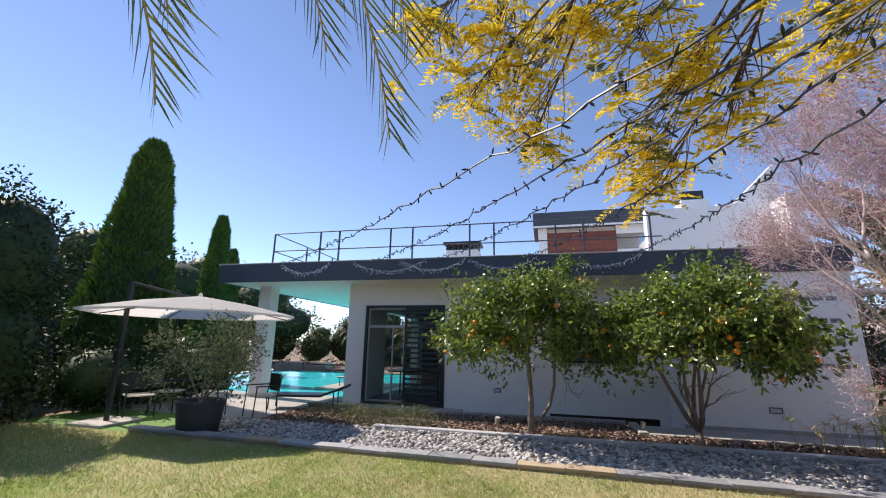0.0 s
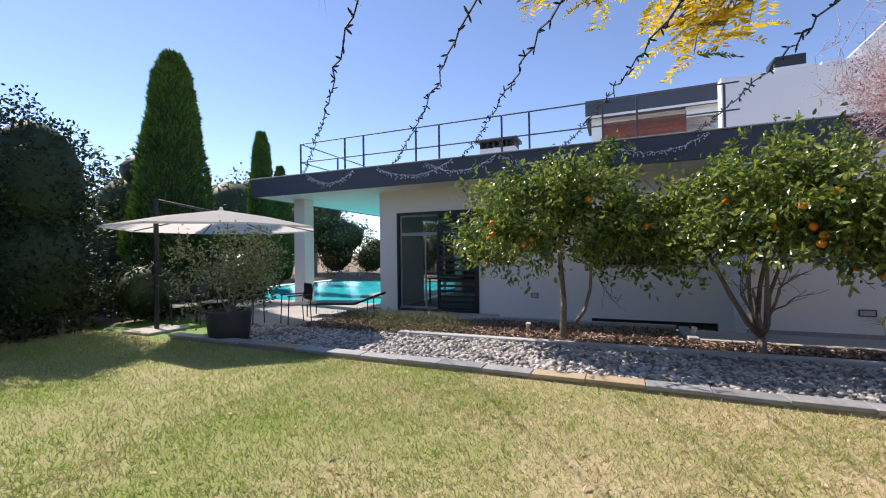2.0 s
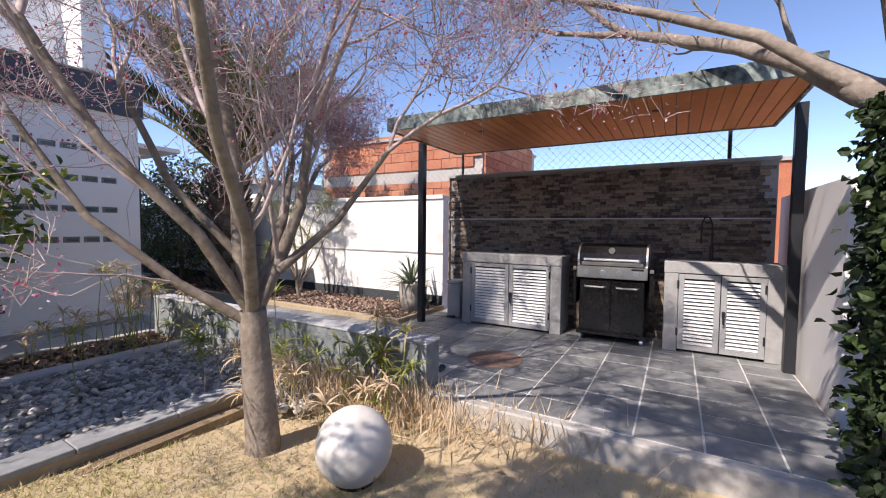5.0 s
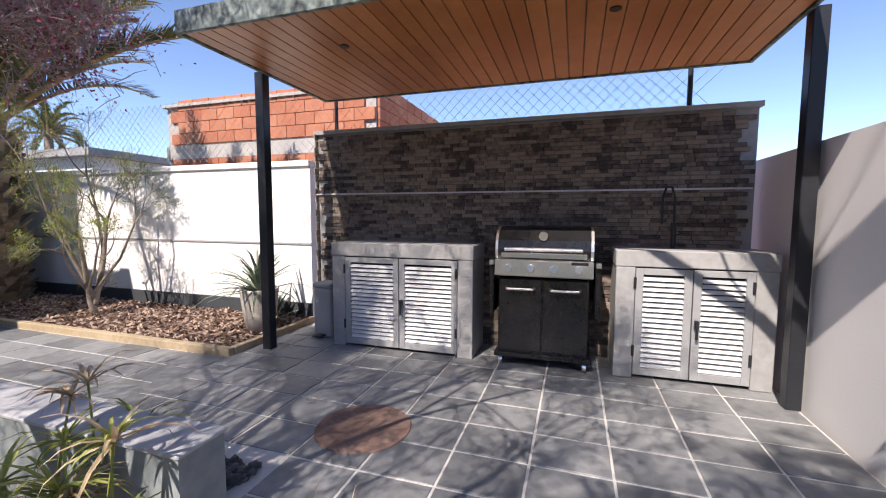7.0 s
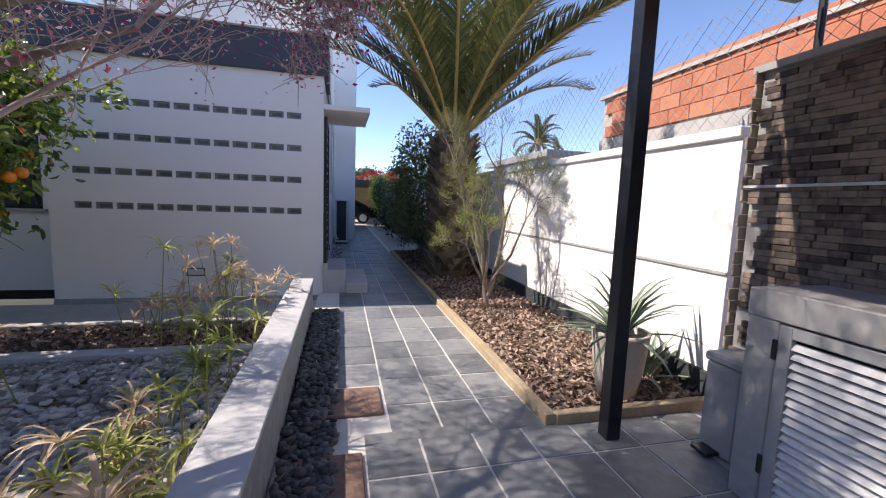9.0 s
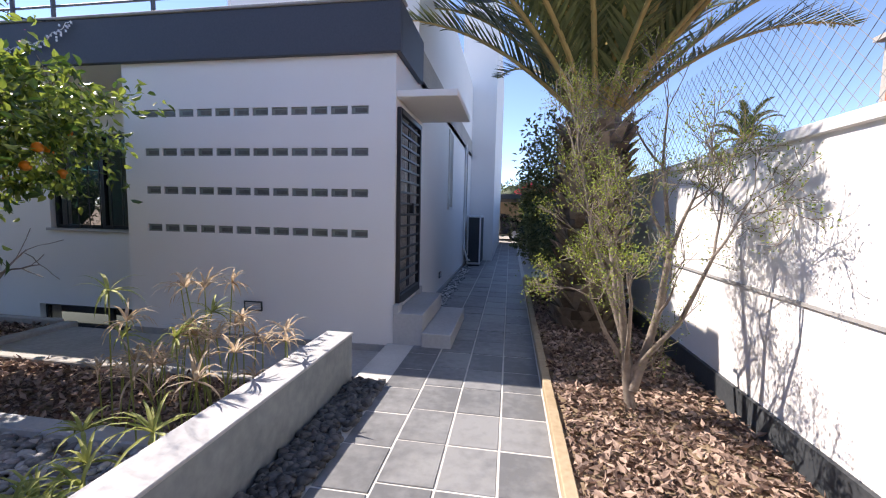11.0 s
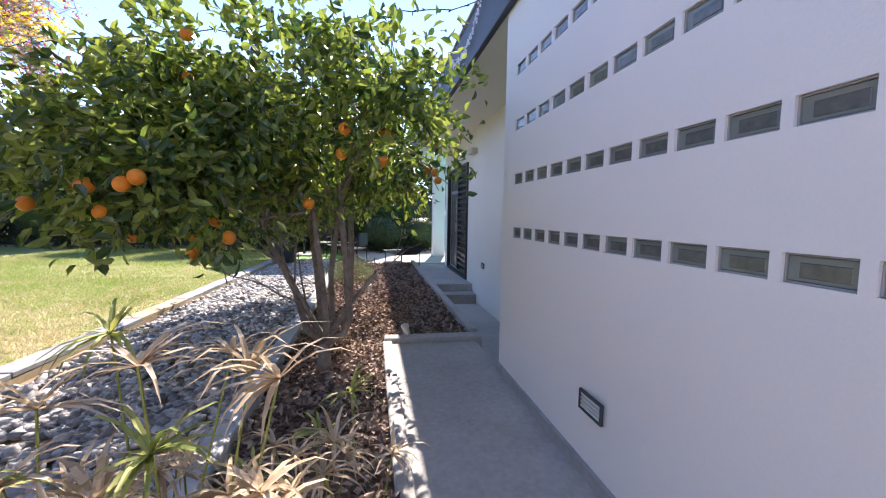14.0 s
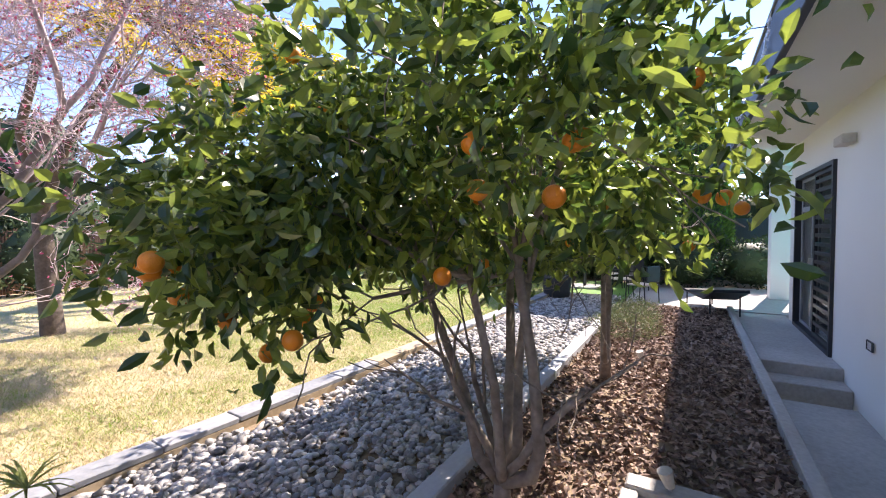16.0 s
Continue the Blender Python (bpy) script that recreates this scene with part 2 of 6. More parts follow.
# ---- mesh helpers ----
class Geo:
    """Vertices and faces gathered before one mesh is made of them."""

    def __init__(self):
        self.v, self.f = [], []

    def add(self, verts, faces):
        o = len(self.v)
        self.v.extend(tuple(p) for p in verts)
        self.f.extend(tuple(i + o for i in q) for q in faces)
        return self

    def box(self, x0, x1, y0, y1, z0, z1, b=0.0):
        lo, hi = (x0, y0, z0), (x1, y1, z1)
        if b <= 0:
            vs = [(lo[0] if not i & 1 else hi[0], lo[1] if not i & 2 else hi[1], lo[2] if not i & 4 else hi[2]) for i in range(8)]
            return self.add(vs, [(0, 2, 3, 1), (4, 5, 7, 6), (0, 1, 5, 4), (2, 6, 7, 3), (0, 4, 6, 2), (1, 3, 7, 5)])
        vs = []
        for i in range(8):
            c = [hi[a] if i >> a & 1 else lo[a] for a in range(3)]
            s = [-b if i >> a & 1 else b for a in range(3)]
            for keep in range(3):
                vs.append(tuple(c[a] + (0 if a == keep else s[a]) for a in range(3)))
        k = lambda i, a: 3 * i + a
        fs = []
        for a in range(3):
            u, w = (a + 1) % 3, (a + 2) % 3
            for side in (0, 1):
                q = [side << a, side << a | 1 << u, side << a | 1 << u | 1 << w, side << a | 1 << w]
                fs.append(tuple(k(i, a) for i in (q if side else q[::-1])))
            for m in range(4):
                i = (m & 1) << u | (m >> 1) << w
                j = i | 1 << a
                q = (k(i, u), k(j, u), k(j, w), k(i, w))
                fs.append(q if m in (1, 2) else q[::-1])
        for i in range(8):
            q = (k(i, 0), k(i, 1), k(i, 2))
            fs.append(q if bin(i).count("1") % 2 else q[::-1])
        return self.add(vs, fs)

    def tube(self, pts, radii, seg=6, cap=True):
        pts = [Vector(p) for p in pts]
        side = None
        vs, fs = [], []
        for i, p in enumerate(pts):
            d = (pts[min(i + 1, len(pts) - 1)] - pts[max(i - 1, 0)])
            d = d.normalized() if d.length > 1e-9 else Vector((0, 0, 1))
            if side is None or abs(side.dot(d)) > 0.98:
                side = d.orthogonal().normalized()
            side = (side - d * side.dot(d)).normalized()
            up = d.cross(side)
            r = radii[i] if hasattr(radii, "__len__") else radii
            for s in range(seg):
                a = 2 * math.pi * s / seg
                vs.append(p + (side * math.cos(a) + up * math.sin(a)) * r)
            if i:
                o = (i - 1) * seg
                fs += [(o + s, o + (s + 1) % seg, o + seg + (s + 1) % seg, o + seg + s) for s in range(seg)]
        if cap:
            fs.append(tuple(range(seg))[::-1])
            fs.append(tuple(len(vs) - seg + s for s in range(seg)))
        return self.add(vs, fs)

    def rod(self, p, q, r, seg=6):
        return self.tube([p, q], [r, r], seg)

    def lathe(self, profile, c=(0, 0, 0), seg=20):
        vs, fs = [], []
        for r, z in profile:
            vs += [(c[0] + r * math.cos(2 * math.pi * s / seg), c[1] + r * math.sin(2 * math.pi * s / seg), c[2] + z) for s in range(seg)]
        for i in range(len(profile) - 1):
            o = i * seg
            fs += [(o + s, o + (s + 1) % seg, o + seg + (s + 1) % seg, o + seg + s) for s in range(seg)]
        return self.add(vs, fs)

    def ball(self, c, r, seg=10, rings=6):
        n = rings
        return self.lathe([(r * math.sin(math.pi * (i + 0.02) / (n + 0.04)), -r * math.cos(math.pi * (i + 0.02) / (n + 0.04))) for i in range(n + 1)], c, seg)

    def mesh(self, name, fix=True, smooth=False):
        me = bpy.data.meshes.new(name)
        me.from_pydata(self.v, [], self.f)
        if fix:
            bm = bmesh.new()
            bm.from_mesh(me)
            bmesh.ops.recalc_face_normals(bm, faces=bm.faces[:])
            bm.to_mesh(me)
            bm.free()
        if smooth:
            me.polygons.foreach_set("use_smooth", [True] * len(me.polygons))
        me.update()
        return me


def part(name, geo, mat, parent=None, label="", smooth=False, fix=True):
    me = geo.mesh(name, fix, smooth) if isinstance(geo, Geo) else geo
    if not me.materials:
        me.materials.append(mat)
    ob = new(name, me)
    if parent is not None:
        ob.parent = parent
    if label:
        tagged(ob, label)
    return ob


def thing(name, at, label, category, group="", kind="", turn=0.0):
    ob = new(name)
    ob.empty_display_size = 0.2
    ob.matrix_basis = pose(*at, 0, 0, turn)
    return tagged(ob, label, category, group, kind)


def structure(name, geo, mat, label="", smooth=False, kind="structure", category=""):
    return tagged(part(name, geo, mat, None, "", smooth), label, category, "", kind)


def raw(name, verts, faces, mat, parent=None, smooth=False):
    """A mesh from arrays, for the many small pieces of foliage and gravel."""
    me = bpy.data.meshes.new(name)
    me.from_pydata(np.asarray(verts).tolist(), [], np.asarray(faces).tolist())
    if smooth:
        me.polygons.foreach_set("use_smooth", [True] * len(me.polygons))
    me.materials.append(mat)
    ob = new(name, me)
    if parent is not None:
        ob.parent = parent
    return ob


def unit(a):
    return a / np.maximum(np.linalg.norm(a, axis=1, keepdims=True), 1e-9)


def leaves(pts, length, width, rng, axis=None, spread=1.0, fold=0.18, full=False):
    """Folded leaves at pts; full: an oval outline with a curved midrib, else a simple point."""
    n = len(pts)
    a = rng.normal(size=(n, 3)) * spread
    if axis is not None:
        a = a + axis
    a = unit(a)
    s = unit(np.cross(a, rng.normal(size=(n, 3))))
    up = np.cross(a, s)
    ln = length * rng.uniform(0.65, 1.25, (n, 1))
    wd = width * rng.uniform(0.7, 1.2, (n, 1))
    if full:
        at = lambda t, w, h: pts + a * ln * t + s * wd * w + up * wd * h
        v = np.stack([pts, at(0.3, 0.42, fold), at(0.3, 0, 0), at(0.3, -0.42, fold), at(0.68, 0.40, fold * 0.6), at(0.68, 0, -0.1), at(0.68, -0.40, fold * 0.6), at(1.0, 0, -0.35)], axis=1).reshape(-1, 3)
        i = np.arange(n)[:, None] * 8
        f = np.concatenate([i + q for q in ([0, 2, 1], [0, 3, 2], [1, 2, 5], [1, 5, 4], [2, 3, 6], [2, 6, 5], [4, 5, 7], [5, 6, 7])], axis=0)
        return v, f
    m = pts + a * ln * 0.45 + up * wd * fold
    tip = pts + a * ln - up * wd * fold * 0.5
    v = np.stack([pts, m + s * wd * 0.5, tip, m - s * wd * 0.5, pts + a * ln * 0.45], axis=1).reshape(-1, 3)
    i = np.arange(n)[:, None] * 5
    f = np.concatenate([i + [0, 4, 1], i + [4, 2, 1], i + [0, 3, 4], i + [4, 3, 2]], axis=0)
    return v, f


def blob_points(n, centre, radii, rng, shell=0.55, rough=0.25, seed=0.0):
    """Points in an uneven shell round centre."""
    d = unit(rng.normal(size=(n, 3)))
    k = np.array([1 + rough * 2 * noise.noise(Vector(p) * 1.9 + Vector((seed, seed * 2, 3))) for p in d])
    r = (shell + (1 - shell) * rng.random(n) ** 0.6) * k
    return np.asarray(centre) + d * r[:, None] * np.asarray(radii)


def grow(rng, start, way, length, radius, depth, out, tips, split=3, spread=0.55, up=0.12, shrink=0.66, wiggle=0.14, seg=5, minr=0.004):
    """A limb of a few bends that forks into smaller ones; out takes tubes, tips the ends."""
    p, d = Vector(start), Vector(way).normalized()
    steps = 4 if depth > 0 else 3
    pts, rad = [p.copy()], [radius]
    for i in range(steps):
        d = (d + Vector(rng.normal(size=3)) * wiggle + Vector((0, 0, up))).normalized()
        p = p + d * length / steps
        pts.append(p.copy())
        rad.append(max(minr, radius * (1 - 0.4 * (i + 1) / steps)))
        if depth > 0 and i >= 1 and rng.random() < 0.75:
            e = (d + Vector(rng.normal(size=3)) * spread).normalized()
            grow(rng, p, e, length * shrink * rng.uniform(0.7, 1.0), max(minr, rad[-1] * 0.55), depth - 1, out, tips, split, spread, up, shrink, wiggle, max(3, seg - 1), minr)
    out.tube(pts, rad, seg, cap=False)
    if depth == 0:
        tips.extend([tuple(pts[-1]), tuple(pts[-2]), tuple((pts[-1] + pts[-2]) / 2)])
        return
    for i in range(split - 1):
        e = (d + Vector(rng.normal(size=3)) * spread).normalized()
        grow(rng, p, e, length * shrink * rng.uniform(0.75, 1.1), max(minr, rad[-1] * 0.7), depth - 1, out, tips, split, spread, up, shrink, wiggle, max(3, seg - 1), minr)


# ---- ground ----
def sheet(name, x0, x1, y0, y1, z, mat, label, depth=0.3, kind="structure"):
    return structure(name, Geo().box(x0, x1, y0, y1, z - depth, z), mat, label, kind=kind)


def kerb_y(x):
    return 6.0 - 0.03 * x


GROUND_HOLE = Geo()
for x0, x1, y0, y1 in ((-400, 400, -400, -12), (-400, -14.5, -12, 400), (9.4, 400, -12, 400), (-14.5, 9.4, 40, 400)):
    GROUND_HOLE.add([(x0, y0, -0.12), (x1, y0, -0.12), (x1, y1, -0.12), (x0, y1, -0.12)], [(0, 1, 2, 3)])
structure("ground", GROUND_HOLE, M["soil"], "dry earth running to the horizon")
lawn = Geo()
NX, NY = 48, 44
for j in range(NY + 1):
    for i in range(NX + 1):
        x = -14.5 + (6.1 + 14.5) * i / NX
        y = -12 + (kerb_y(x) + 12) * j / NY
        z = -0.07 + 0.012 * noise.noise(Vector((x, y, 0)) * 0.9) - 0.11 * max(0.0, min(1.0, (x - 3.8) / 1.2))
        lawn.v.append((x, y, z))
lawn.f = [(j * (NX + 1) + i, j * (NX + 1) + i + 1, (j + 1) * (NX + 1) + i + 1, (j + 1) * (NX + 1) + i) for j in range(NY) for i in range(NX)]
structure("lawn", lawn, M["lawn"], "patchy green and straw-dry lawn", smooth=True)
sheet("ground_south_east", 6.1, 9.4, -12, 1.8, -0.09, M["soil"], "bare earth beside the terrace")
sheet("gravel_bed", -6.3, 6.08, 5.75, 8.0, -0.10, M["soil"], "earth under the white pebbles")
sheet("planting_bed", -5.2, 6.08, 7.95, 9.06, -0.13, M["soil"], "dark earth under bark mulch")
sheet("planting_bed_upper", -5.2, 2.12, 9.06, 10.0, -0.13, M["soil"], "dark earth under bark mulch")
sheet("side_path", 2.2, 6.5, 9.06, 10.0, -0.10, M["concrete"], "worn concrete path along the house")
sheet("lower_path", -1.0, 3.13, 10.0, 10.9, -0.42, M["concrete"], "sunken concrete path below the facade")
sheet("porch_ground", -9.2, -5.2, 8.0, 11.2, -0.12, M["deck"], "grey paving by the pool")
sheet("turf_patch", -9.0, -4.6, 6.2, 8.0, -0.09, M["turf"], "bright green artificial turf")
sheet("pool_terrace", -14.5, -4.75, 11.2, 12.0, -0.12, M["deck"], "grey paving by the pool")
sheet("pool_terrace_far", -14.5, 6.3, 21.5, 40, -0.12, M["soil"], "dry garden ground beyond the pool")
sheet("pool_terrace_west", -14.5, -9.2, 6.0, 11.2, -0.13, M["soil"], "shaded earth under the hedge")
sheet("pool_floor", -14.5, -4.75, 12.0, 21.5, -0.5, M["water"], "turquoise pool basin")
sheet("water", -14.5, -4.75, 12.0, 21.5, -0.17, M["water"], "turquoise swimming pool water", 0.1)
sheet("pool_platform", -7.2, -4.75, 13.6, 16.2, -0.09, M["deck"], "wooden platform at the pool's edge", 0.2)
sheet("path_base", 6.28, 7.9, 6.16, 26.0, -0.005, M["grout"], "pale grout under the slate tiles", 0.2)
sheet("terrace_base", 6.06, 9.3, 1.75, 6.16, -0.005, M["grout"], "pale grout under the slate tiles", 0.2)
sheet("side_yard", 7.9, 9.15, 14.6, 26.0, -0.004, M["concrete"], "grey paving beside the path", 0.2)
sheet("mulch_bed", 7.9, 9.15, 6.2, 14.6, 0.03, M["soil"], "earth under bark chips")
sheet("drive", 6.28, 9.4, 26.0, 40.0, -0.03, M["concrete"], "grey driveway at the end of the path")

# kerbs: separate slabs
kerb_top = structure("kerb_bed", Geo().add([(-6.2, 6.22, -0.25), (5.3, 5.875, -0.25), (5.3, 6.05, -0.25), (-6.2, 6.4, -0.25), (-6.2, 6.22, -0.034), (5.3, 5.875, -0.034), (5.3, 6.05, -0.034), (-6.2, 6.4, -0.034)], [(0, 3, 2, 1), (4, 5, 6, 7), (0, 1, 5, 4), (1, 2, 6, 5), (2, 3, 7, 6), (3, 0, 4, 7)]), M["ochre"], "ochre stone footing of the slate kerb")
kb, ko = (Geo().box(0, 0.568, 0, 0.21, 0.002, 0.045, 0.005).mesh("kerb_slab") for k in range(2))
rk = random.Random(5)
for i in range(20):
    x = -6.2 + 0.575 * i
    pale = rk.random() < 0.16
    ob = part("kerb_slab", ko if pale else kb, M["ochre"] if pale else M["kerb"], kerb_top)
    ob.matrix_basis = pose(x, kerb_y(x), -0.035 + rk.uniform(-0.004, 0.004), 0, rk.uniform(-0.4, 0.4), -1.7 + rk.uniform(-0.5, 0.5))
structure("kerb_between_beds", Geo().box(-2.6, 6.05, 7.9, 8.05, -0.3, -0.03, 0.01), M["capwall"], "pale concrete kerb between pebbles and mulch")
structure("kerb_of_planter", Geo().box(-5.2, 2.05, 9.98, 10.08, -0.45, -0.03, 0.01).box(2.10, 2.26, 9.0, 10.08, -0.3, -0.05, 0.012).box(2.26, 6.0, 8.98, 9.08, -0.3, -0.07, 0.01), M["concrete"], "concrete rim of the planter")

# ---- house ----
H0, H1 = 3.0, 3.47
FY, AY = 10.9, 10.0
# main facade with its openings
def wall_y(geo, y0, y1, x0, x1, z0, z1, holes):
    """A wall along x with rectangular holes (x0, x1, z0, z1) through it."""
    xs = sorted({x0, x1, *[h[0] for h in holes], *[h[1] for h in holes]})
    zs = sorted({z0, z1, *[h[2] for h in holes], *[h[3] for h in holes]})
    for a, b in zip(xs, xs[1:]):
        run = None
        for c, d in zip(zs, zs[1:]):
            open_here = any(h[0] <= (a + b) / 2 <= h[1] and h[2] <= (c + d) / 2 <= h[3] for h in holes)
            if open_here:
                if run is not None:
                    geo.box(a, b, y0, y1, run, c)
                run = None
            elif run is None:
                run = c
        if run is not None:
            geo.box(a, b, y0, y1, run, z1)
    return geo


SL = (-4.22, -2.0, -0.11, 2.42)
WN = (0.85, 2.55, 1.05, 2.4)
VT = (0.55, 2.9, -0.46, -0.10)
structure("wall_south", wall_y(Geo(), FY, FY + 0.3, -4.75, 3.13, -0.6, H0, [SL, WN, VT]), M["cream"], "off-white plastered garden facade in shade")
GB = [(3.392 + 0.2247 * i, 3.392 + 0.2247 * i + 0.187, 1.112 + 0.427 * r, 1.112 + 0.427 * r + 0.085) for r in range(4) for i in range(12)]
structure("wall_annex", wall_y(Geo(), AY, AY + 0.14, 3.13, 6.34, -0.3, H0 + 0.06, GB), M["plaster"], "white plastered annex wall pierced by rows of glass blocks")
structure("wall_annex_west", Geo().box(3.13, 3.43, AY + 0.14, FY + 0.3, -0.6, H0), M["plaster"], "white plastered return of the annex")
east = Geo()
for y0, y1, z0, z1 in ((10.14, 18.0, 2.46, 3.44), (11.0, 18.0, 3.44, 5.0), (11.0, 18.0, -0.3, 2.46), (10.14, 11.0, -0.3, 0.41)):
    east.box(6.04, 6.34, y0, y1, z0, z1)
structure("wall_east", east, M["plaster"], "white plastered side wall of the house")
structure("wall_east_far", Geo().box(6.04, 7.03, 18.0, 26.0, -0.3, 7.3), M["plaster"], "tall white wing at the end of the side path")
structure("wall_north", Geo().box(-4.75, 6.04, 20.0, 20.3, -0.6, H0), M["plaster"], "white back wall")
structure("wall_west", wall_y(Geo(), 0, 0.3, 11.2, 20.0, -0.6, H0, [(13.0, 16.5, -0.1, 2.4)]), M["cream"], "off-white wall by the pool")
bpy.data.objects["wall_west"].matrix_basis = Matrix.Translation((-4.45, 0, 0)) @ pose(0, 0, 0, 0, 0, 90)
structure("floor_inside", Geo().box(-4.45, 6.04, 11.2, 20.0, -0.3, -0.11), M["dark"], "dark floor inside the house")
structure("ceiling", Geo().box(-8.25, 6.34, 9.98, 20.3, H0, H0 + 0.08), M["cream"], "smooth pale soffit under the flat roof")
roof = structure("roof", Geo().box(-8.25, 6.36, 10.0, 20.3, H0 + 0.08, H1 - 0.02), M["concrete"], "flat concrete roof terrace")
fas = Geo().box(-8.3, 6.40, 9.94, 10.0, H0 - 0.02, H1, 0.008).box(-8.31, -8.25, 10.0, 20.3, H0 - 0.02, H1).box(6.342, 6.40, 10.0, 11.0, H0 - 0.02, H1)
part("fascia", fas, M["slateblue"], roof, "dark blue-grey painted roof edge")
part("coping", Geo().box(-8.34, 6.42, 9.92, 10.12, H1, H1 + 0.03, 0.006), M["render"], roof, "thin grey coping")
structure("column", Geo().box(-7.72, -7.32, 10.95, 11.35, -0.3, H0, 0.012), M["plaster"], "white square column of the porch")
structure("porch_floor", Geo().box(-5.0, -1.5, 10.08, 10.9, -0.5, -0.11, 0.01).box(-1.5, -1.15, 10.08, 10.9, -0.5, -0.26, 0.01), M["concrete"], "concrete porch slab with two steps")
structure("baseboard", Geo().box(3.13, 6.36, 9.975, 10.0, -0.3, -0.03).box(6.34, 6.37, 11.2, 18.0, -0.3, 0.06), M["render"], "grey cement skirting of the annex")

# upper storey
structure("wall_upper", Geo().box(3.24, 6.04, 11.75, 12.05, H1, 5.0).box(3.20, 3.24, 11.73, 12.05, H1, 5.02).box(4.9, 6.33, 11.76, 18.0, 5.0, 5.05), M["plaster"], "white plastered upper storey block")
structure("wall_gable", Geo().add([(5.3, 11.9, 5.05), (6.34, 11.9, 5.05), (6.34, 11.9, 6.1), (5.3, 12.2, 5.05), (6.34, 12.2, 5.05), (6.34, 12.2, 6.1)], [(0, 1, 2), (5, 4, 3), (0, 3, 4, 1), (1, 4, 5, 2), (2, 5, 3, 0)]), M["plaster"], "white sloping parapet on the upper storey")
pent = structure("wall_penthouse", Geo().box(0.36, 0.72, 17.7, 18.0, H1, 6.3).box(3.45, 4.7, 17.7, 18.0, H1, 5.3).box(3.45, 4.7, 17.7, 18.0, 5.95, 6.3).box(0.36, 4.7, 17.9, 20, 6.2, 6.3).box(0.36, 4.7, 19.7, 20.0, H1, 6.3), M["plaster"], "white rooftop room")
part("fascia", Geo().box(0.16, 4.56, 17.4, 20.1, 6.3, 6.90, 0.01), M["slateblue"], pent, "dark blue-grey roof band")
part("drip_rail", Geo().box(0.16, 4.56, 17.38, 17.4, 6.24, 6.32), M["whitepaint"], pent)
part("pane", Geo().box(3.45, 4.7, 17.78, 17.8, 5.3, 5.95), M["glass"], pent)
for i in range(14):
    part("cladding_board", Geo().box(0.72, 3.45, 17.72, 17.76, H1 + 0.187 * i, H1 + 0.187 * i + 0.18), M["redwood"], pent)

# sliding door
def bars(geo, x0, x1, y0, y1, z0, z1, t):
    geo.box(x0, x0 + t, y0, y1, z0, z1, 0.003)
    geo.box(x1 - t, x1, y0, y1, z0, z1, 0.003)
    geo.box(x0 + t, x1 - t, y0, y1, z1 - t, z1, 0.003)
    geo.box(x0 + t, x1 - t, y0, y1, z0, z0 + t, 0.003)
    return geo


door1 = tagged(part("door_1", bars(Geo(), *SL[:2], 10.86, 10.99, *SL[2:], 0.06), M["frame"]), "black metal sliding door with a barred leaf, half open", "", "", "structure")
leaf = part("door_leaf", bars(Geo(), -3.1, -2.06, 10.90, 10.94, -0.05, 2.36, 0.055), M["frame"], door1)
for i in range(17):
    z = 0.12 + i * 0.13
    part("slat", Geo().box(-3.045, -2.115, 10.905, 10.935, z, z + 0.055, 0.004), M["frame"], leaf)
leaf2 = part("door_leaf", bars(Geo(), -4.16, -3.06, 10.945, 10.98, -0.05, 2.36, 0.05).box(-4.11, -3.11, 10.95, 10.975, 1.82, 1.90).box(-3.46, -3.42, 10.95, 10.975, 0.0, 1.82), M["greyframe"], door1)
pn = part("pane", Geo().box(-4.11, -3.11, 10.958, 10.966, 0.0, 2.31), M["clear"], leaf2)
pn.visible_shadow = False
pn = part("pane", Geo().box(-3.05, -2.11, 10.952, 10.96, 0.0, 2.31), M["glass"], leaf)
pn.visible_shadow = False
part("door_handle", Geo().box(-3.14, -3.11, 10.85, 10.90, 0.9, 1.1, 0.004), M["steel"], leaf)
door2 = tagged(part("door_inner", bars(Geo(), -4.2, -2.9, 14.0, 14.06, -0.1, 2.1, 0.06).box(-3.6, -3.54, 14.0, 14.06, 0, 2.1), M["whitepaint"]), "white glazed door inside the room", "", "", "structure")

# window and cellar vent
win = tagged(part("window_1", bars(Geo(), *WN[:2], 10.97, 11.03, *WN[2:], 0.05).box(1.66, 1.72, 10.97, 11.03, 1.1, 2.35), M["frame"]), "dark barred window in the garden facade", "", "", "structure")
part("pane", Geo().box(0.9, 2.5, 10.995, 11.003, 1.1, 2.35), M["glass"], win)
for i in range(9):
    x = 0.93 + i * 0.19
    part("bar", Geo().rod((x, 10.93, 1.05), (x, 10.93, 2.4), 0.008), M["frame"], win)
part("window_sill", Geo().box(0.8, 2.6, 10.86, 11.1, 1.01, 1.05, 0.005), M["concrete"], win)
vent = tagged(part("window_2", bars(Geo(), VT[0], VT[1], 10.98, 11.04, VT[2], VT[3], 0.04).box(1.68, 1.74, 10.98, 11.04, -0.42, -0.13), M["frame"]), "black cellar window at the foot of the facade", "", "", "structure")
part("pane", Geo().box(0.59, 2.86, 11.0, 11.01, -0.42, -0.14), M["glass"], vent)

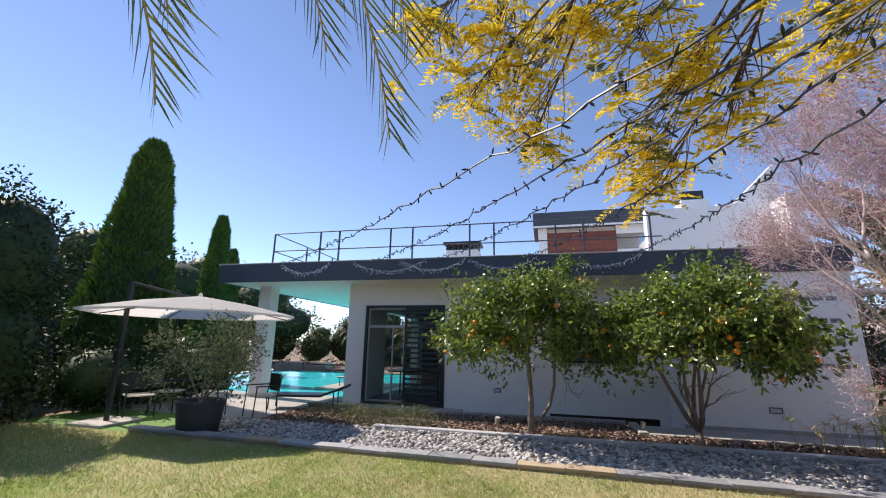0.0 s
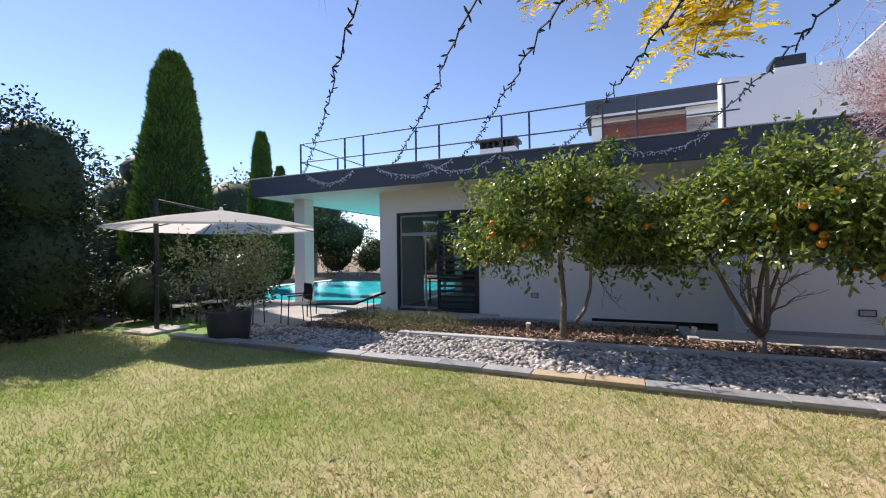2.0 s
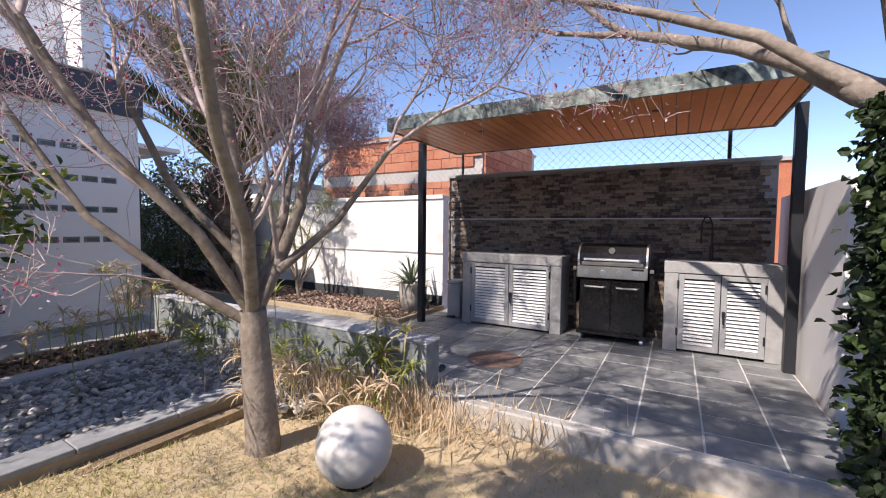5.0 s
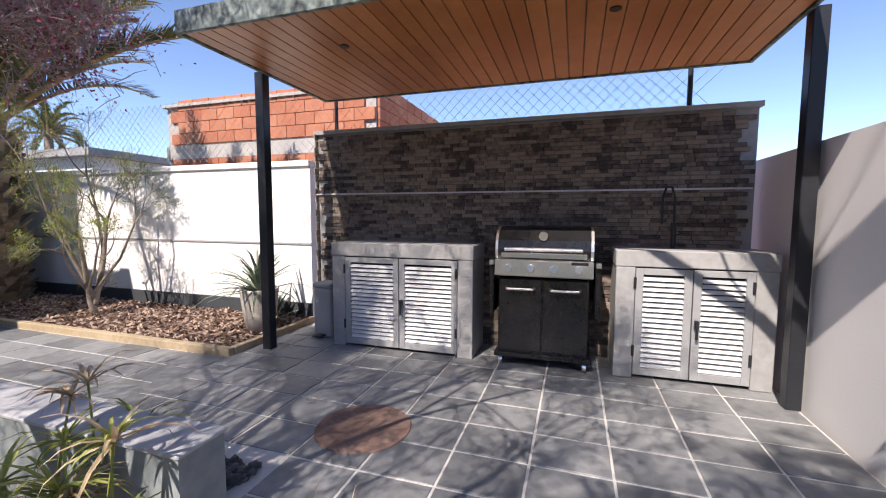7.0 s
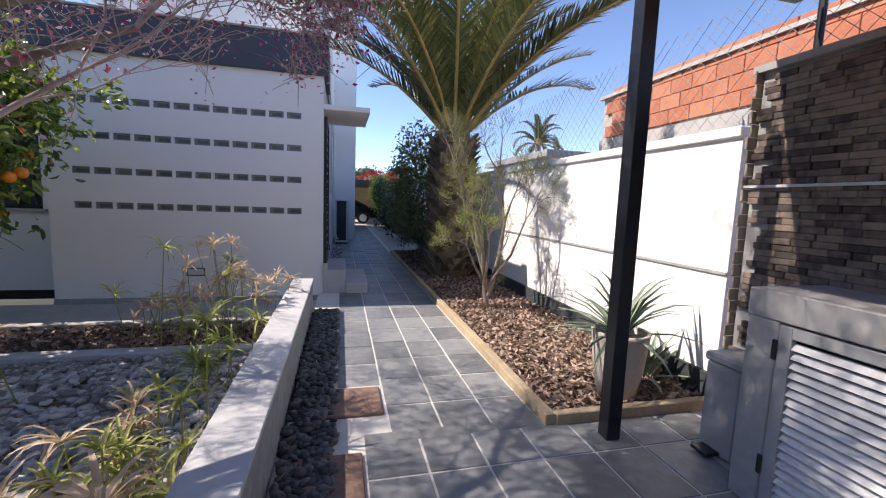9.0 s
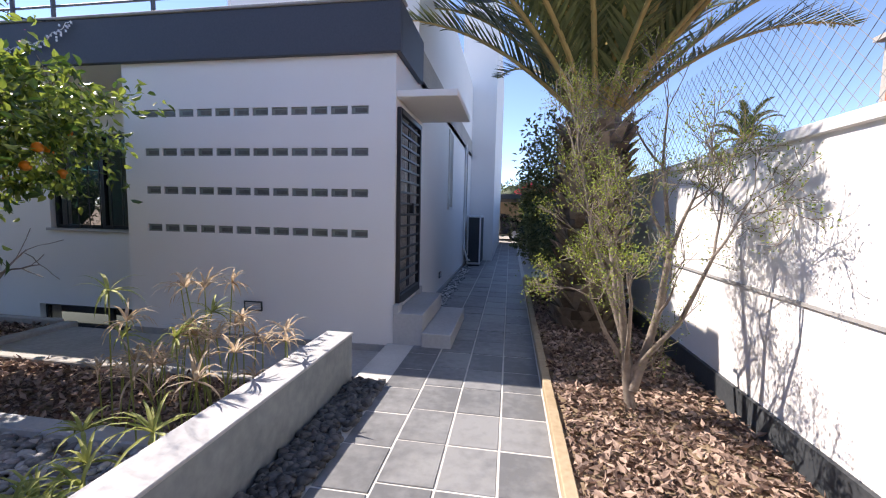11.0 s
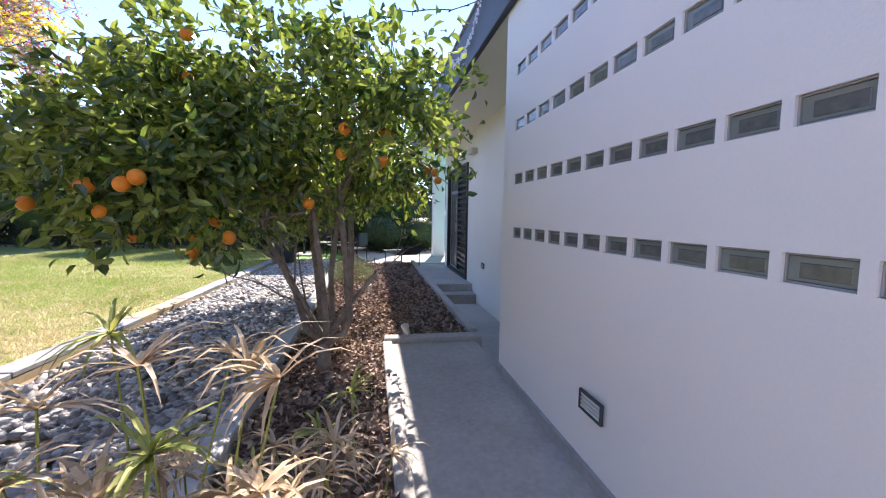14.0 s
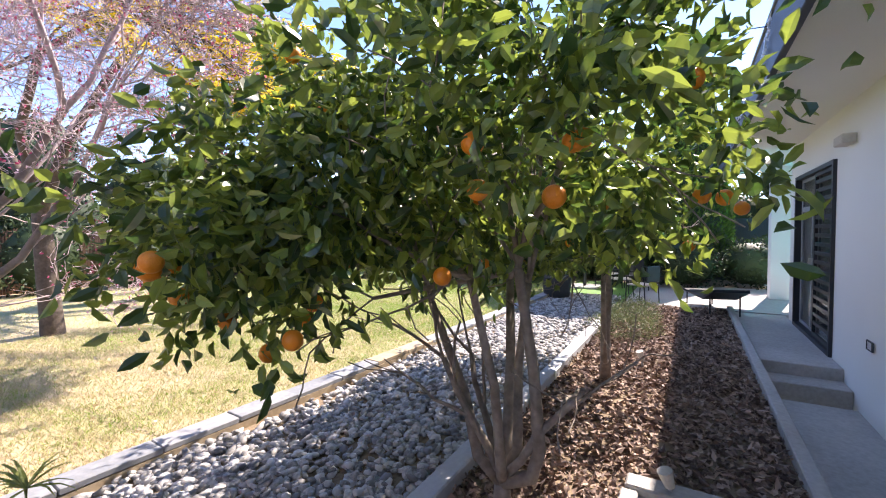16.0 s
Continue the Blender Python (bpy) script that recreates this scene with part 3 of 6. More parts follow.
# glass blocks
# dark sheet added behind the blocks, its colour stands for the room's shade
blocks = tagged(part("window_3", Geo().box(3.43, 6.04, 10.24, 10.25, 1.0, 2.6), M["dark"]), "dark sheet standing for the unlit room behind the glass blocks", "", "", "structure")
# flat darker plate on the middle of each block's face
gc = Geo().box(0.040, 0.168, 0.011, 0.016, 0.018, 0.060, 0.002).mesh("block_core")
gb = Geo().box(0.004, 0.183, 0.014, 0.12, 0.004, 0.081, 0.006).mesh("glass_block")
gf = bars(Geo(), 0.0, 0.187, 0.008, 0.03, 0.0, 0.085, 0.006).mesh("block_frame")
for x0, x1, z0, z1 in GB:
    o = part("glass_block", gb, M["block"], blocks)
    o.location = (x0, AY, z0)
    o = part("block_frame", gf, M["render"], blocks)
    o.location = (x0, AY, z0)
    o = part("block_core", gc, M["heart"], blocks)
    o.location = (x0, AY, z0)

# side door with bars, canopy and steps
sd = tagged(part("door_3", Geo().box(6.342, 6.385, 10.045, 10.08, 0.40, 2.47, 0.004).box(6.342, 6.39, 10.97, 11.03, 0.40, 2.47, 0.004).box(6.342, 6.39, 10.08, 10.97, 2.41, 2.47, 0.004).box(6.342, 6.39, 10.08, 10.97, 0.40, 0.50, 0.004), M["frame"]), "black barred side door with a pale curtain behind", "", "", "structure")
for i in range(15):
    z = 0.62 + i * 0.122
    part("bar", Geo().box(6.352, 6.377, 10.08, 10.97, z, z + 0.026, 0.004), M["frame"], sd)
for y in (10.55, 10.61):
    part("stile", Geo().box(6.335, 6.352, y - 0.015, y + 0.015, 0.52, 2.41, 0.003), M["frame"], sd)
part("lock_case", Geo().box(6.352, 6.40, 10.60, 10.64, 1.38, 1.50, 0.005), M["frame"], sd)
cur = Geo()
for i in range(52):
    y0, y1 = 10.15 + i * 0.016, 10.15 + (i + 1) * 0.016
    x0, x1 = 6.25 + 0.018 * math.sin(i * 0.95), 6.25 + 0.018 * math.sin((i + 1) * 0.95)
    cur.add([(x0, y0, 0.45), (x1, y1, 0.45), (x1, y1, 2.44), (x0, y0, 2.44)], [(0, 1, 2, 3)])
part("curtain", cur, M["curtain"], sd, "pale curtain", smooth=True)
part("pane", Geo().box(6.30, 6.306, 10.145, 10.995, 0.42, 2.455), M["clear"], sd).visible_shadow = False
structure("canopy", Geo().box(6.34, 6.97, 10.02, 11.24, 2.56, 2.63, 0.006), M["plaster"], "thin white concrete canopy over the side door")
structure("steps", Geo().box(6.34, 6.66, 9.97, 11.18, -0.1, 0.33, 0.006).box(6.66, 6.97, 9.93, 11.18, -0.1, 0.147, 0.006).box(6.34, 6.40, 9.96, 10.14, 0.33, 0.42, 0.004).box(6.34, 6.40, 11.02, 11.16, 0.33, 0.42, 0.004), M["capwall"], "two pale concrete steps to the side door")

# ---- east side: boundary wall, terrace, pergola ----
bw = structure("wall_boundary", Geo().box(9.15, 9.35, 6.2, 40.0, -0.2, 1.86).box(9.12, 9.38, 6.2, 40.0, 1.86, 1.93, 0.006), M["plaster"], "white rendered boundary wall")
part("plinth", Geo().box(9.12, 9.15, 6.2, 40.0, -0.1, 0.22), M["plinth"], bw, "charcoal painted base")
part("ledge", Geo().box(9.135, 9.15, 6.2, 40.0, 0.93, 0.95), M["render"], bw)
structure("wall_terrace_south", Geo().box(7.15, 9.4, 1.46, 1.71, -0.2, 1.77), M["plaster"], "white rendered wall beside the terrace")
structure("wall_stone_core", Geo().box(8.94, 9.14, 1.82, 5.93, -0.1, 2.16).box(8.9, 9.16, 1.8, 5.97, 2.16, 2.2), M["render"], "core of the stone-clad grill wall")
lw = structure("low_wall", Geo().box(6.055, 6.265, 4.585, 9.025, -0.25, 0.372), M["bluewall"], "low blue-grey rendered garden wall")
part("coping", Geo().box(6.045, 6.275, 4.575, 9.035, 0.372, 0.392, 0.005), M["capwall"], lw, "pale grey top")
structure("bed_edging", Geo().box(7.83, 7.9, 6.16, 14.6, -0.05, 0.07, 0.006).box(7.9, 9.12, 14.55, 14.62, -0.05, 0.07, 0.006).box(7.9, 9.12, 6.15, 6.21, -0.05, 0.07, 0.006), M["ochre"], "rough ochre edging of the mulch bed")
structure("terrace_edge", Geo().box(5.98, 6.08, 1.8, 4.55, -0.2, 0.0, 0.012), M["concrete"], "rough concrete edge of the terrace")


# ---- pergola, cabinets, grill ----
RNG = np.random.default_rng(7)
perg = thing("pergola", (0, 0, 0), "flat pergola with varnished pine ceiling on dark steel posts", "pergola")
PX0, PX1, PY0, PY1 = 7.26, 9.06, 1.86, 5.90
for k, (x, y) in enumerate(((8.15, 5.98), (8.22, 1.79))):
    part("post", Geo().box(x - 0.045, x + 0.045, y - 0.045, y + 0.045, 0, 2.58, 0.004), M["frame"], perg, "dark steel post")
for i in range(34):
    y0 = PY0 + 0.02 + i * (PY1 - PY0 - 0.04) / 34
    part("ceiling_board", Geo().box(PX0 + 0.02, PX1 - 0.02, y0 + 0.002, y0 + 0.112, 2.56, 2.578, 0.002), M["pine"], perg)
part("roof_deck", Geo().box(PX0 + 0.01, PX1 - 0.01, PY0 + 0.01, PY1 - 0.01, 2.582, 2.70), M["render"], perg)
for x0, x1, y0, y1 in ((PX0 - 0.02, PX0 + 0.01, PY0 - 0.02, PY1 + 0.02), (PX1 - 0.01, PX1 + 0.02, PY0 - 0.02, PY1 + 0.02), (PX0 + 0.01, PX1 - 0.01, PY0 - 0.02, PY0 + 0.01), (PX0 + 0.01, PX1 - 0.01, PY1 - 0.01, PY1 + 0.02)):
    part("fascia", Geo().box(x0, x1, y0, y1, 2.55, 2.71, 0.004), M["fascia"], perg, "fascia with peeling grey-green paint")
for x, y in ((7.8, 3.0), (7.8, 4.9)):
    part("downlight", Geo().lathe([(0.001, 0), (0.035, 0), (0.035, 0.01)], (x, y, 2.552), 12), M["frame"], perg)


def louvre_cabinet(name, at, width, label):
    """A cement frame with two louvred aluminium doors; front faces -x, width along +y."""
    c = thing(name, at, label, "cabinet", "outdoor kitchen cabinets")
    h, d, t = 1.02, 0.5, 0.14
    part("body", Geo().box(0, d, 0, t, 0, h - 0.13, 0.006).box(0, d, width - t, width, 0, h - 0.13, 0.006).box(0.12, d, t, width - t, 0, h - 0.13), M["render"], c, "grey cement surround")
    # black sheet added behind the louvres so the gaps read as shade
    part("back_panel", Geo().box(0.09, 0.117, t + 0.002, width - t - 0.002, 0.01, h - 0.14), M["frame"], c)
    part("countertop", Geo().box(-0.005, d, -0.005, width + 0.005, h - 0.13, h, 0.006), M["render"], c)
    w = (width - 2 * t) / 2
    for k in range(2):
        y0 = t + k * w + 0.004
        dr = part("door", Geo().box(0.0, 0.035, y0, y0 + 0.055, 0.03, h - 0.14, 0.003).box(0.0, 0.035, y0 + w - 0.063, y0 + w - 0.008, 0.03, h - 0.14, 0.003).box(0.0, 0.035, y0 + 0.055, y0 + w - 0.063, h - 0.19, h - 0.14, 0.003).box(0.0, 0.035, y0 + 0.055, y0 + w - 0.063, 0.03, 0.09, 0.003), M["greyframe"], c, "grey metal door")
        for i in range(18):
            z = 0.095 + i * 0.0405
            part("louvre", Geo().add([(0.004, y0 + 0.055, z), (0.004, y0 + w - 0.063, z), (0.026, y0 + w - 0.063, z + 0.028), (0.026, y0 + 0.055, z + 0.028), (0.010, y0 + 0.055, z), (0.010, y0 + w - 0.063, z), (0.032, y0 + w - 0.063, z + 0.028), (0.032, y0 + 0.055, z + 0.028)], [(0, 1, 2, 3), (7, 6, 5, 4), (0, 4, 5, 1), (3, 2, 6, 7), (0, 3, 7, 4), (1, 5, 6, 2)]), M["alu"], dr)
        for z in (0.18, 0.72):
            yy = y0 - 0.002 if k == 0 else y0 + w - 0.012
            part("hinge", Geo().box(-0.012, 0.0, yy, yy + 0.02, z, z + 0.09, 0.003), M["frame"], dr)
    y = width / 2 - 0.03
    part("handle", Geo().box(-0.035, -0.001, y - 0.015, y + 0.015, 0.44, 0.5, 0.004).rod((-0.03, y, 0.47), (-0.035, y, 0.36), 0.011), M["frame"], c, "black lever handle")
    return c


louvre_cabinet("outdoor_cabinet", (8.45, 4.045, 0), 1.42, "grey cement outdoor cabinet with two white louvred doors")
louvre_cabinet("outdoor_cabinet", (8.45, 1.80, 0), 1.08, "grey cement sink cabinet with two white louvred doors")


def gas_grill(at):
    g = thing("gas_grill", at, "black gas barbecue with stainless lid front and four knobs", "barbecue")
    w = 0.79
    part("cart", Geo().box(0.03, 0.55, 0.03, w - 0.03, 0.1, 0.76, 0.008), M["enamel"], g)
    for k in range(2):
        y0 = 0.035 + k * (w - 0.07) / 2
        dr = part("door", Geo().box(0.012, 0.03, y0 + 0.004, y0 + (w - 0.07) / 2 - 0.004, 0.14, 0.75, 0.006), M["enamel"], g)
        part("handle", Geo().tube([(0.012, y0 + 0.06, 0.68), (-0.03, y0 + 0.07, 0.675), (-0.03, y0 + 0.29, 0.675), (0.012, y0 + 0.30, 0.68)], 0.011, 8), M["steel"], dr, "curved steel handle")
    part("base_rail", Geo().box(0.0, 0.55, 0.0, w, 0.08, 0.12, 0.006), M["enamel"], g)
    panel = part("control_panel", Geo().box(-0.02, 0.06, 0.0, w, 0.78, 0.92, 0.008), M["steel"], g, "stainless control panel")
    for i in range(4):
        part("knob", Geo().tube([(-0.02, 0.115 + i * 0.187, 0.85), (-0.05, 0.115 + i * 0.187, 0.852)], [0.034, 0.028], 16), M["steel"], panel)
    lid = Geo()
    prof = [(0.03, 0.925), (0.015, 1.0), (0.03, 1.08), (0.10, 1.16), (0.20, 1.19), (0.42, 1.19), (0.52, 1.10), (0.55, 0.925)]
    n = len(prof)
    lid.add([(x, 0.02, z) for x, z in prof] + [(x, w - 0.02, z) for x, z in prof], [(i, i + 1, n + i + 1, n + i) for i in range(n - 1)] + [tuple(range(n))[::-1], tuple(range(n, 2 * n)), (n - 1, 0, n, 2 * n - 1)])
    hood = part("lid", lid, M["enamel"], g, "black glossy hood")
    part("lid_front", Geo().box(0.006, 0.022, 0.05, w - 0.05, 0.935, 0.975, 0.004), M["steel"], hood, "stainless lid rim")
    for y in (0.0, w - 0.022):
        cap = Geo()
        cap.add([(x - 0.006, y, z) for x, z in prof] + [(x - 0.006, y + 0.022, z) for x, z in prof], [(i, i + 1, n + i + 1, n + i) for i in range(n - 1)] + [tuple(range(n))[::-1], tuple(range(n, 2 * n)), (n - 1, 0, n, 2 * n - 1)])
        part("end_cap", cap, M["steel"], hood, "steel end cap")
    part("lid_handle", Geo().tube([(0.02, 0.09, 1.0), (-0.05, 0.09, 1.01), (-0.05, w - 0.09, 1.01), (0.02, w - 0.09, 1.0)], 0.015, 10), M["steel"], hood)
    part("thermometer", Geo().tube([(0.05, w / 2, 1.12), (0.012, w / 2, 1.115)], 0.036, 18), M["steel"], hood)
    part("name_plate", Geo().box(-0.024, -0.0205, 0.04, 0.17, 0.89, 0.912, 0.001), M["frame"], panel)
    for y in (-0.06, w + 0.015):
        part("side_shelf", Geo().box(0.06, 0.5, y, y + 0.045, 0.44, 0.86, 0.008), M["enamel"], g, "folded side shelf")
        part("shelf_bracket", Geo().box(0.02, 0.10, y, y + 0.04, 0.865, 0.905, 0.004), M["steel"], g)
    for x in (0.06, 0.5):
        for y in (0.05, w - 0.05):
            part("wheel", Geo().tube([(x, y - 0.016, 0.04), (x, y + 0.016, 0.04)], 0.04, 14), M["steel"], g)
    return g


gas_grill((8.40, 3.05, 0))

tap = thing("kitchen_tap", (8.80, 2.42, 1.02), "tall black sprung kitchen tap", "tap")
part("column", Geo().rod((0, 0, 0), (0, 0, 0.18), 0.02, 10), M["frame"], tap)
part("spout", Geo().tube([(0, 0, 0.18), (0, 0, 0.42), (-0.03, 0.03, 0.5), (-0.08, 0.08, 0.5), (-0.11, 0.11, 0.42), (-0.11, 0.11, 0.2)], 0.009, 8), M["frame"], tap)
part("lever", Geo().rod((0, 0, 0.1), (-0.02, -0.07, 0.12), 0.008), M["frame"], tap)

bin_ = thing("waste_bin", (8.63, 5.60, 0), "grey metal pedal bin beside the cabinet", "bin")
part("body", Geo().box(0, 0.23, 0, 0.22, 0.0, 0.52, 0.015), M["greyframe"], bin_)
part("lid", Geo().box(-0.008, 0.238, -0.008, 0.228, 0.52, 0.57, 0.012), M["greyframe"], bin_)
part("pedal", Geo().box(-0.09, 0.0, 0.07, 0.18, 0.015, 0.035, 0.004), M["frame"], bin_)

ag = thing("potted_agave", (8.52, 6.42, 0.03), "spiky grey-green plant in a cream clay pot", "potted plant")
part("pot", Geo().lathe([(0.001, 0), (0.13, 0), (0.17, 0.2), (0.195, 0.44), (0.20, 0.47), (0.175, 0.47), (0.165, 0.42), (0.001, 0.41)], seg=20), M["clay"], ag, smooth=True)


def rosette(n, length, width, rng, lift=(0.15, 1.2), base=(0, 0, 0), curl=0.3):
    """Stiff strap leaves from one point."""
    g = Geo()
    for i in range(n):
        a, e = rng.uniform(0, 2 * math.pi), rng.uniform(*lift)
        ln = length * rng.uniform(0.7, 1.1)
        prev = None
        for s in range(5):
            t = s / 4
            ee = e - curl * t * t
            p = Vector(base) + Vector((math.cos(a) * math.cos(ee), math.sin(a) * math.cos(ee), math.sin(ee))) * ln * t
            w = width * (1 - t) ** 0.7 * (0.6 + 0.8 * min(1, 4 * t)) * 0.5
            sd = Vector((-math.sin(a), math.cos(a), 0)) * w
            row = [p - sd, p + Vector((0, 0, -w * 0.4)), p + sd]
            if prev is not None:
                o = len(g.v)
                g.v.extend([tuple(q) for q in prev + row])
                g.f += [(o, o + 1, o + 4, o + 3), (o + 1, o + 2, o + 5, o + 4)]
            prev = row
    return g


part("leaves", rosette(46, 0.62, 0.04, RNG, (0.1, 1.4), (0, 0, 0.42), 0.4), M["agave"], ag, fix=False)
ag2 = thing("agave", (8.95, 6.62, 0.03), "dark spiky plant in the mulch by the wall", "plant")
part("leaves", rosette(30, 0.5, 0.045, RNG, (0.3, 1.5), (0, 0, 0), 0.2), M["agave"], ag2, fix=False)

globe = thing("globe_lamp", (4.99, 4.43, -0.185), "weathered white garden globe lamp on the dry grass", "garden lamp")
part("globe", Geo().lathe([(0.23 * math.sin(math.pi * i / 24) + 0.0005, 0.23 - 0.23 * math.cos(math.pi * i / 24)) for i in range(25)], seg=36), M["globe"], globe, smooth=True)
part("base", Geo().lathe([(0.001, 0.0), (0.12, 0.0), (0.12, 0.03), (0.001, 0.03)], seg=20), M["frame"], globe)
g2 = copy_thing(globe, pose(-11.4, 22.2, -0.12))

# ---- trees ----
def orange_tree(at, seed, stems, crowns, fruit, count, label, front=-0.3):
    rng = np.random.default_rng(seed)
    t = thing("orange_tree", at, label, "orange tree", "orange trees by the house")
    wood, tips = Geo(), []
    for pts, r0 in stems:
        wood.tube(pts, [r0 * (1 - 0.45 * i / (len(pts) - 1)) for i in range(len(pts))], 9)
        for k in range(3):
            grow(rng, pts[-1], Vector(rng.normal(size=3)) * 0.5 + Vector((0, 0, 0.8)), 0.75, r0 * 0.38, 2, wood, tips, 2, 0.6, 0.05, 0.7, 0.15, 5)
    part("trunk", wood, M["bark"], t, smooth=True, fix=False)
    P, A = [], []
    tot = sum(c[1][0] * c[1][1] * c[1][2] for c in crowns)
    for i, (c, r) in enumerate(crowns):
        n = int(count * r[0] * r[1] * r[2] / tot)
        q = blob_points(n // 5, (c[0], c[1] + front, c[2]), r, rng, 0.3, 0.42, seed + i)
        q = q[[noise.noise(Vector(p) * 2.7 + Vector((seed, 0, 0))) + 0.5 * noise.noise(Vector(p) * 6.5) > 0.01 for p in q]]
        # sprays of leaves round each point
        for j in range(7):
            P.append(q + rng.normal(size=q.shape) * 0.062)
            A.append(unit(q - np.asarray(c)) * 0.6 + np.array([0, 0, -0.35]))
    P, A = np.concatenate(P), np.concatenate(A)
    v, f = leaves(P, 0.096, 0.050, rng, A, 0.7, 0.2, True)
    raw("crown", v, f, M["citrus"], t)
    for p in fruit:
        part("orange", Geo().ball(p, 0.042, 14, 9), M["fruit"], t, "ripe orange", smooth=True)
    return t


def around(rng, crowns, n, low=True):
    out = []
    for i in range(n):
        c, r = crowns[int(rng.integers(len(crowns)))]
        d = rng.normal(size=3)
        d[2] = -abs(d[2]) * 0.8 if low else d[2]
        d /= np.linalg.norm(d)
        out.append(tuple(np.asarray(c) + d * np.asarray(r) * rng.uniform(0.86, 1.0)))
    return out


C1 = [((-0.7, -0.45, 1.95), (0.9, 1.15, 0.66)), ((0.25, -0.3, 2.2), (0.85, 1.1, 0.75)), ((0.8, 0.1, 2.85), (0.24, 0.3, 0.55)), ((-0.1, -0.4, 2.5), (0.7, 0.8, 0.4)), ((-1.15, -0.3, 1.65), (0.5, 0.7, 0.42)), ((0.7, -0.3, 1.75), (0.5, 0.8, 0.5)), ((-0.2, -1.1, 1.8), (0.8, 0.55, 0.5))]
orange_tree((0.22, 8.54, -0.12), 11, [([(0, 0, 0), (-0.02, 0, 0.25), (0.0, 0, 0.55), (-0.02, 0.02, 0.95), (-0.06, 0.0, 1.5)], 0.065), ([(0, 0, 0.22), (0.18, 0.02, 0.28), (0.33, 0.04, 0.5), (0.42, 0.05, 0.85), (0.45, 0.05, 1.4)], 0.04)], C1, around(np.random.default_rng(3), C1, 20), 18000, "orange tree with glossy leaves and a forked slim trunk")
C2 = [((-0.95, -0.4, 1.9), (0.8, 1.0, 0.68)), ((0.0, -0.3, 2.2), (1.0, 1.0, 0.75)), ((0.6, -0.6, 1.95), (0.72, 0.85, 0.7)), ((0.3, -0.35, 2.6), (0.65, 0.7, 0.45)), ((1.0, -0.7, 1.6), (0.42, 0.5, 0.45)), ((-1.4, -0.5, 1.6), (0.55, 0.6, 0.5)), ((-0.35, -1.35, 1.8), (0.7, 0.6, 0.48)), ((0.5, -1.4, 1.75), (0.65, 0.6, 0.5)), ((0.1, 0.75, 2.15), (0.95, 0.55, 0.6)), ((-0.8, 0.65, 1.95), (0.7, 0.55, 0.5)), ((0.6, 0.55, 2.4), (0.55, 0.5, 0.45)), ((0.85, -1.0, 1.75), (0.6, 0.7, 0.55)), ((0.1, -1.3, 2.15), (0.85, 0.65, 0.55))]
orange_tree((2.91, 8.45, -0.14), 12, [([(0, 0, 0), (0.01, 0.0, 0.12), (0.0, 0, 0.30)], 0.075), ([(0, 0, 0.26), (-0.16, -0.03, 0.44), (-0.38, -0.1, 0.85), (-0.62, -0.2, 1.35)], 0.048), ([(0.0, 0.0, 0.28), (0.02, -0.14, 0.40), (0.0, -0.24, 0.75), (-0.06, -0.5, 1.25)], 0.042), ([(0, 0, 0.28), (0.0, 0.17, 0.36), (0.02, 0.22, 0.52), (0.05, 0.20, 0.95), (0.14, 0.15, 1.5)], 0.045), ([(0, 0, 0.29), (-0.08, 0.06, 0.45), (-0.12, 0.05, 0.9), (-0.1, 0.12, 1.4)], 0.036), ([(0, 0, 0.29), (0.09, 0.03, 0.42), (0.10, 0.0, 0.85), (0.28, -0.05, 1.45)], 0.036)], C2, around(np.random.default_rng(4), C2, 46), 27000, "bushy orange tree with several stems and ripe oranges", -0.12)


def bare_tree(name, at, seed, stems, label, depth, blossom=(), mat="twig", length=1.5, up=0.1, spread=0.5, wood="bark", fine=0):
    rng = np.random.default_rng(seed)
    t = thing(name, at, label, "tree")
    tr, tw, tips = Geo(), Geo(), []
    for pts, r0, ln in stems:
        tr.tube(pts, [r0[0] + (r0[1] - r0[0]) * i / (len(pts) - 1) for i in range(len(pts))], 10, cap=False)
        if ln:
            d = Vector(pts[-1]) - Vector(pts[-2])
            for k in range(2):
                grow(rng, pts[-1], d.normalized() + Vector(rng.normal(size=3)) * 0.3, ln, r0[1] * 0.85, depth, tw, tips, 3, spread, up, 0.72, 0.13, 6, 0.0022)
            for k in (1, 2):
                if len(pts) > 3:
                    grow(rng, pts[-1 - k], d.normalized() + Vector(rng.normal(size=3)) * 0.6, ln * 0.75, r0[1] * 0.6, depth - 1, tw, tips, 3, spread, up, 0.72, 0.13, 5, 0.0022)
    # short twigs round the branch ends
    for p in list(tips)[::3] if fine else ():
        for k in range(fine):
            d = Vector(rng.normal(size=3)) + Vector((0, 0, 0.35))
            d = d.normalized() * rng.uniform(0.1, 0.24)
            p0 = Vector(p)
            tw.tube([p0, p0 + d * 0.5 + Vector((0, 0, 0.012)), p0 + d], [0.0026, 0.0022, 0.0015], 3, cap=False)
            tips.append(tuple(p0 + d))
    part("trunk", tr, M[wood], t, smooth=True, fix=False)
    part("branchwork", tw, M[mat], t, smooth=True, fix=False)
    tips = np.array(tips)
    for nm, per, size, m, box in blossom:
        q = np.repeat(tips, per, axis=0)
        if box is not None:
            q = q[(rng.random(len(q)) < box)]
        q = q + rng.normal(size=q.shape) * (0.03 if nm == "leaf_sprays" else 0.06)
        v, f = leaves(q, size, size * 0.62, rng, None, 1.0, 0.25, nm == "leaf_sprays")
        raw(nm, v, f, M[m], t)
    return t, tips


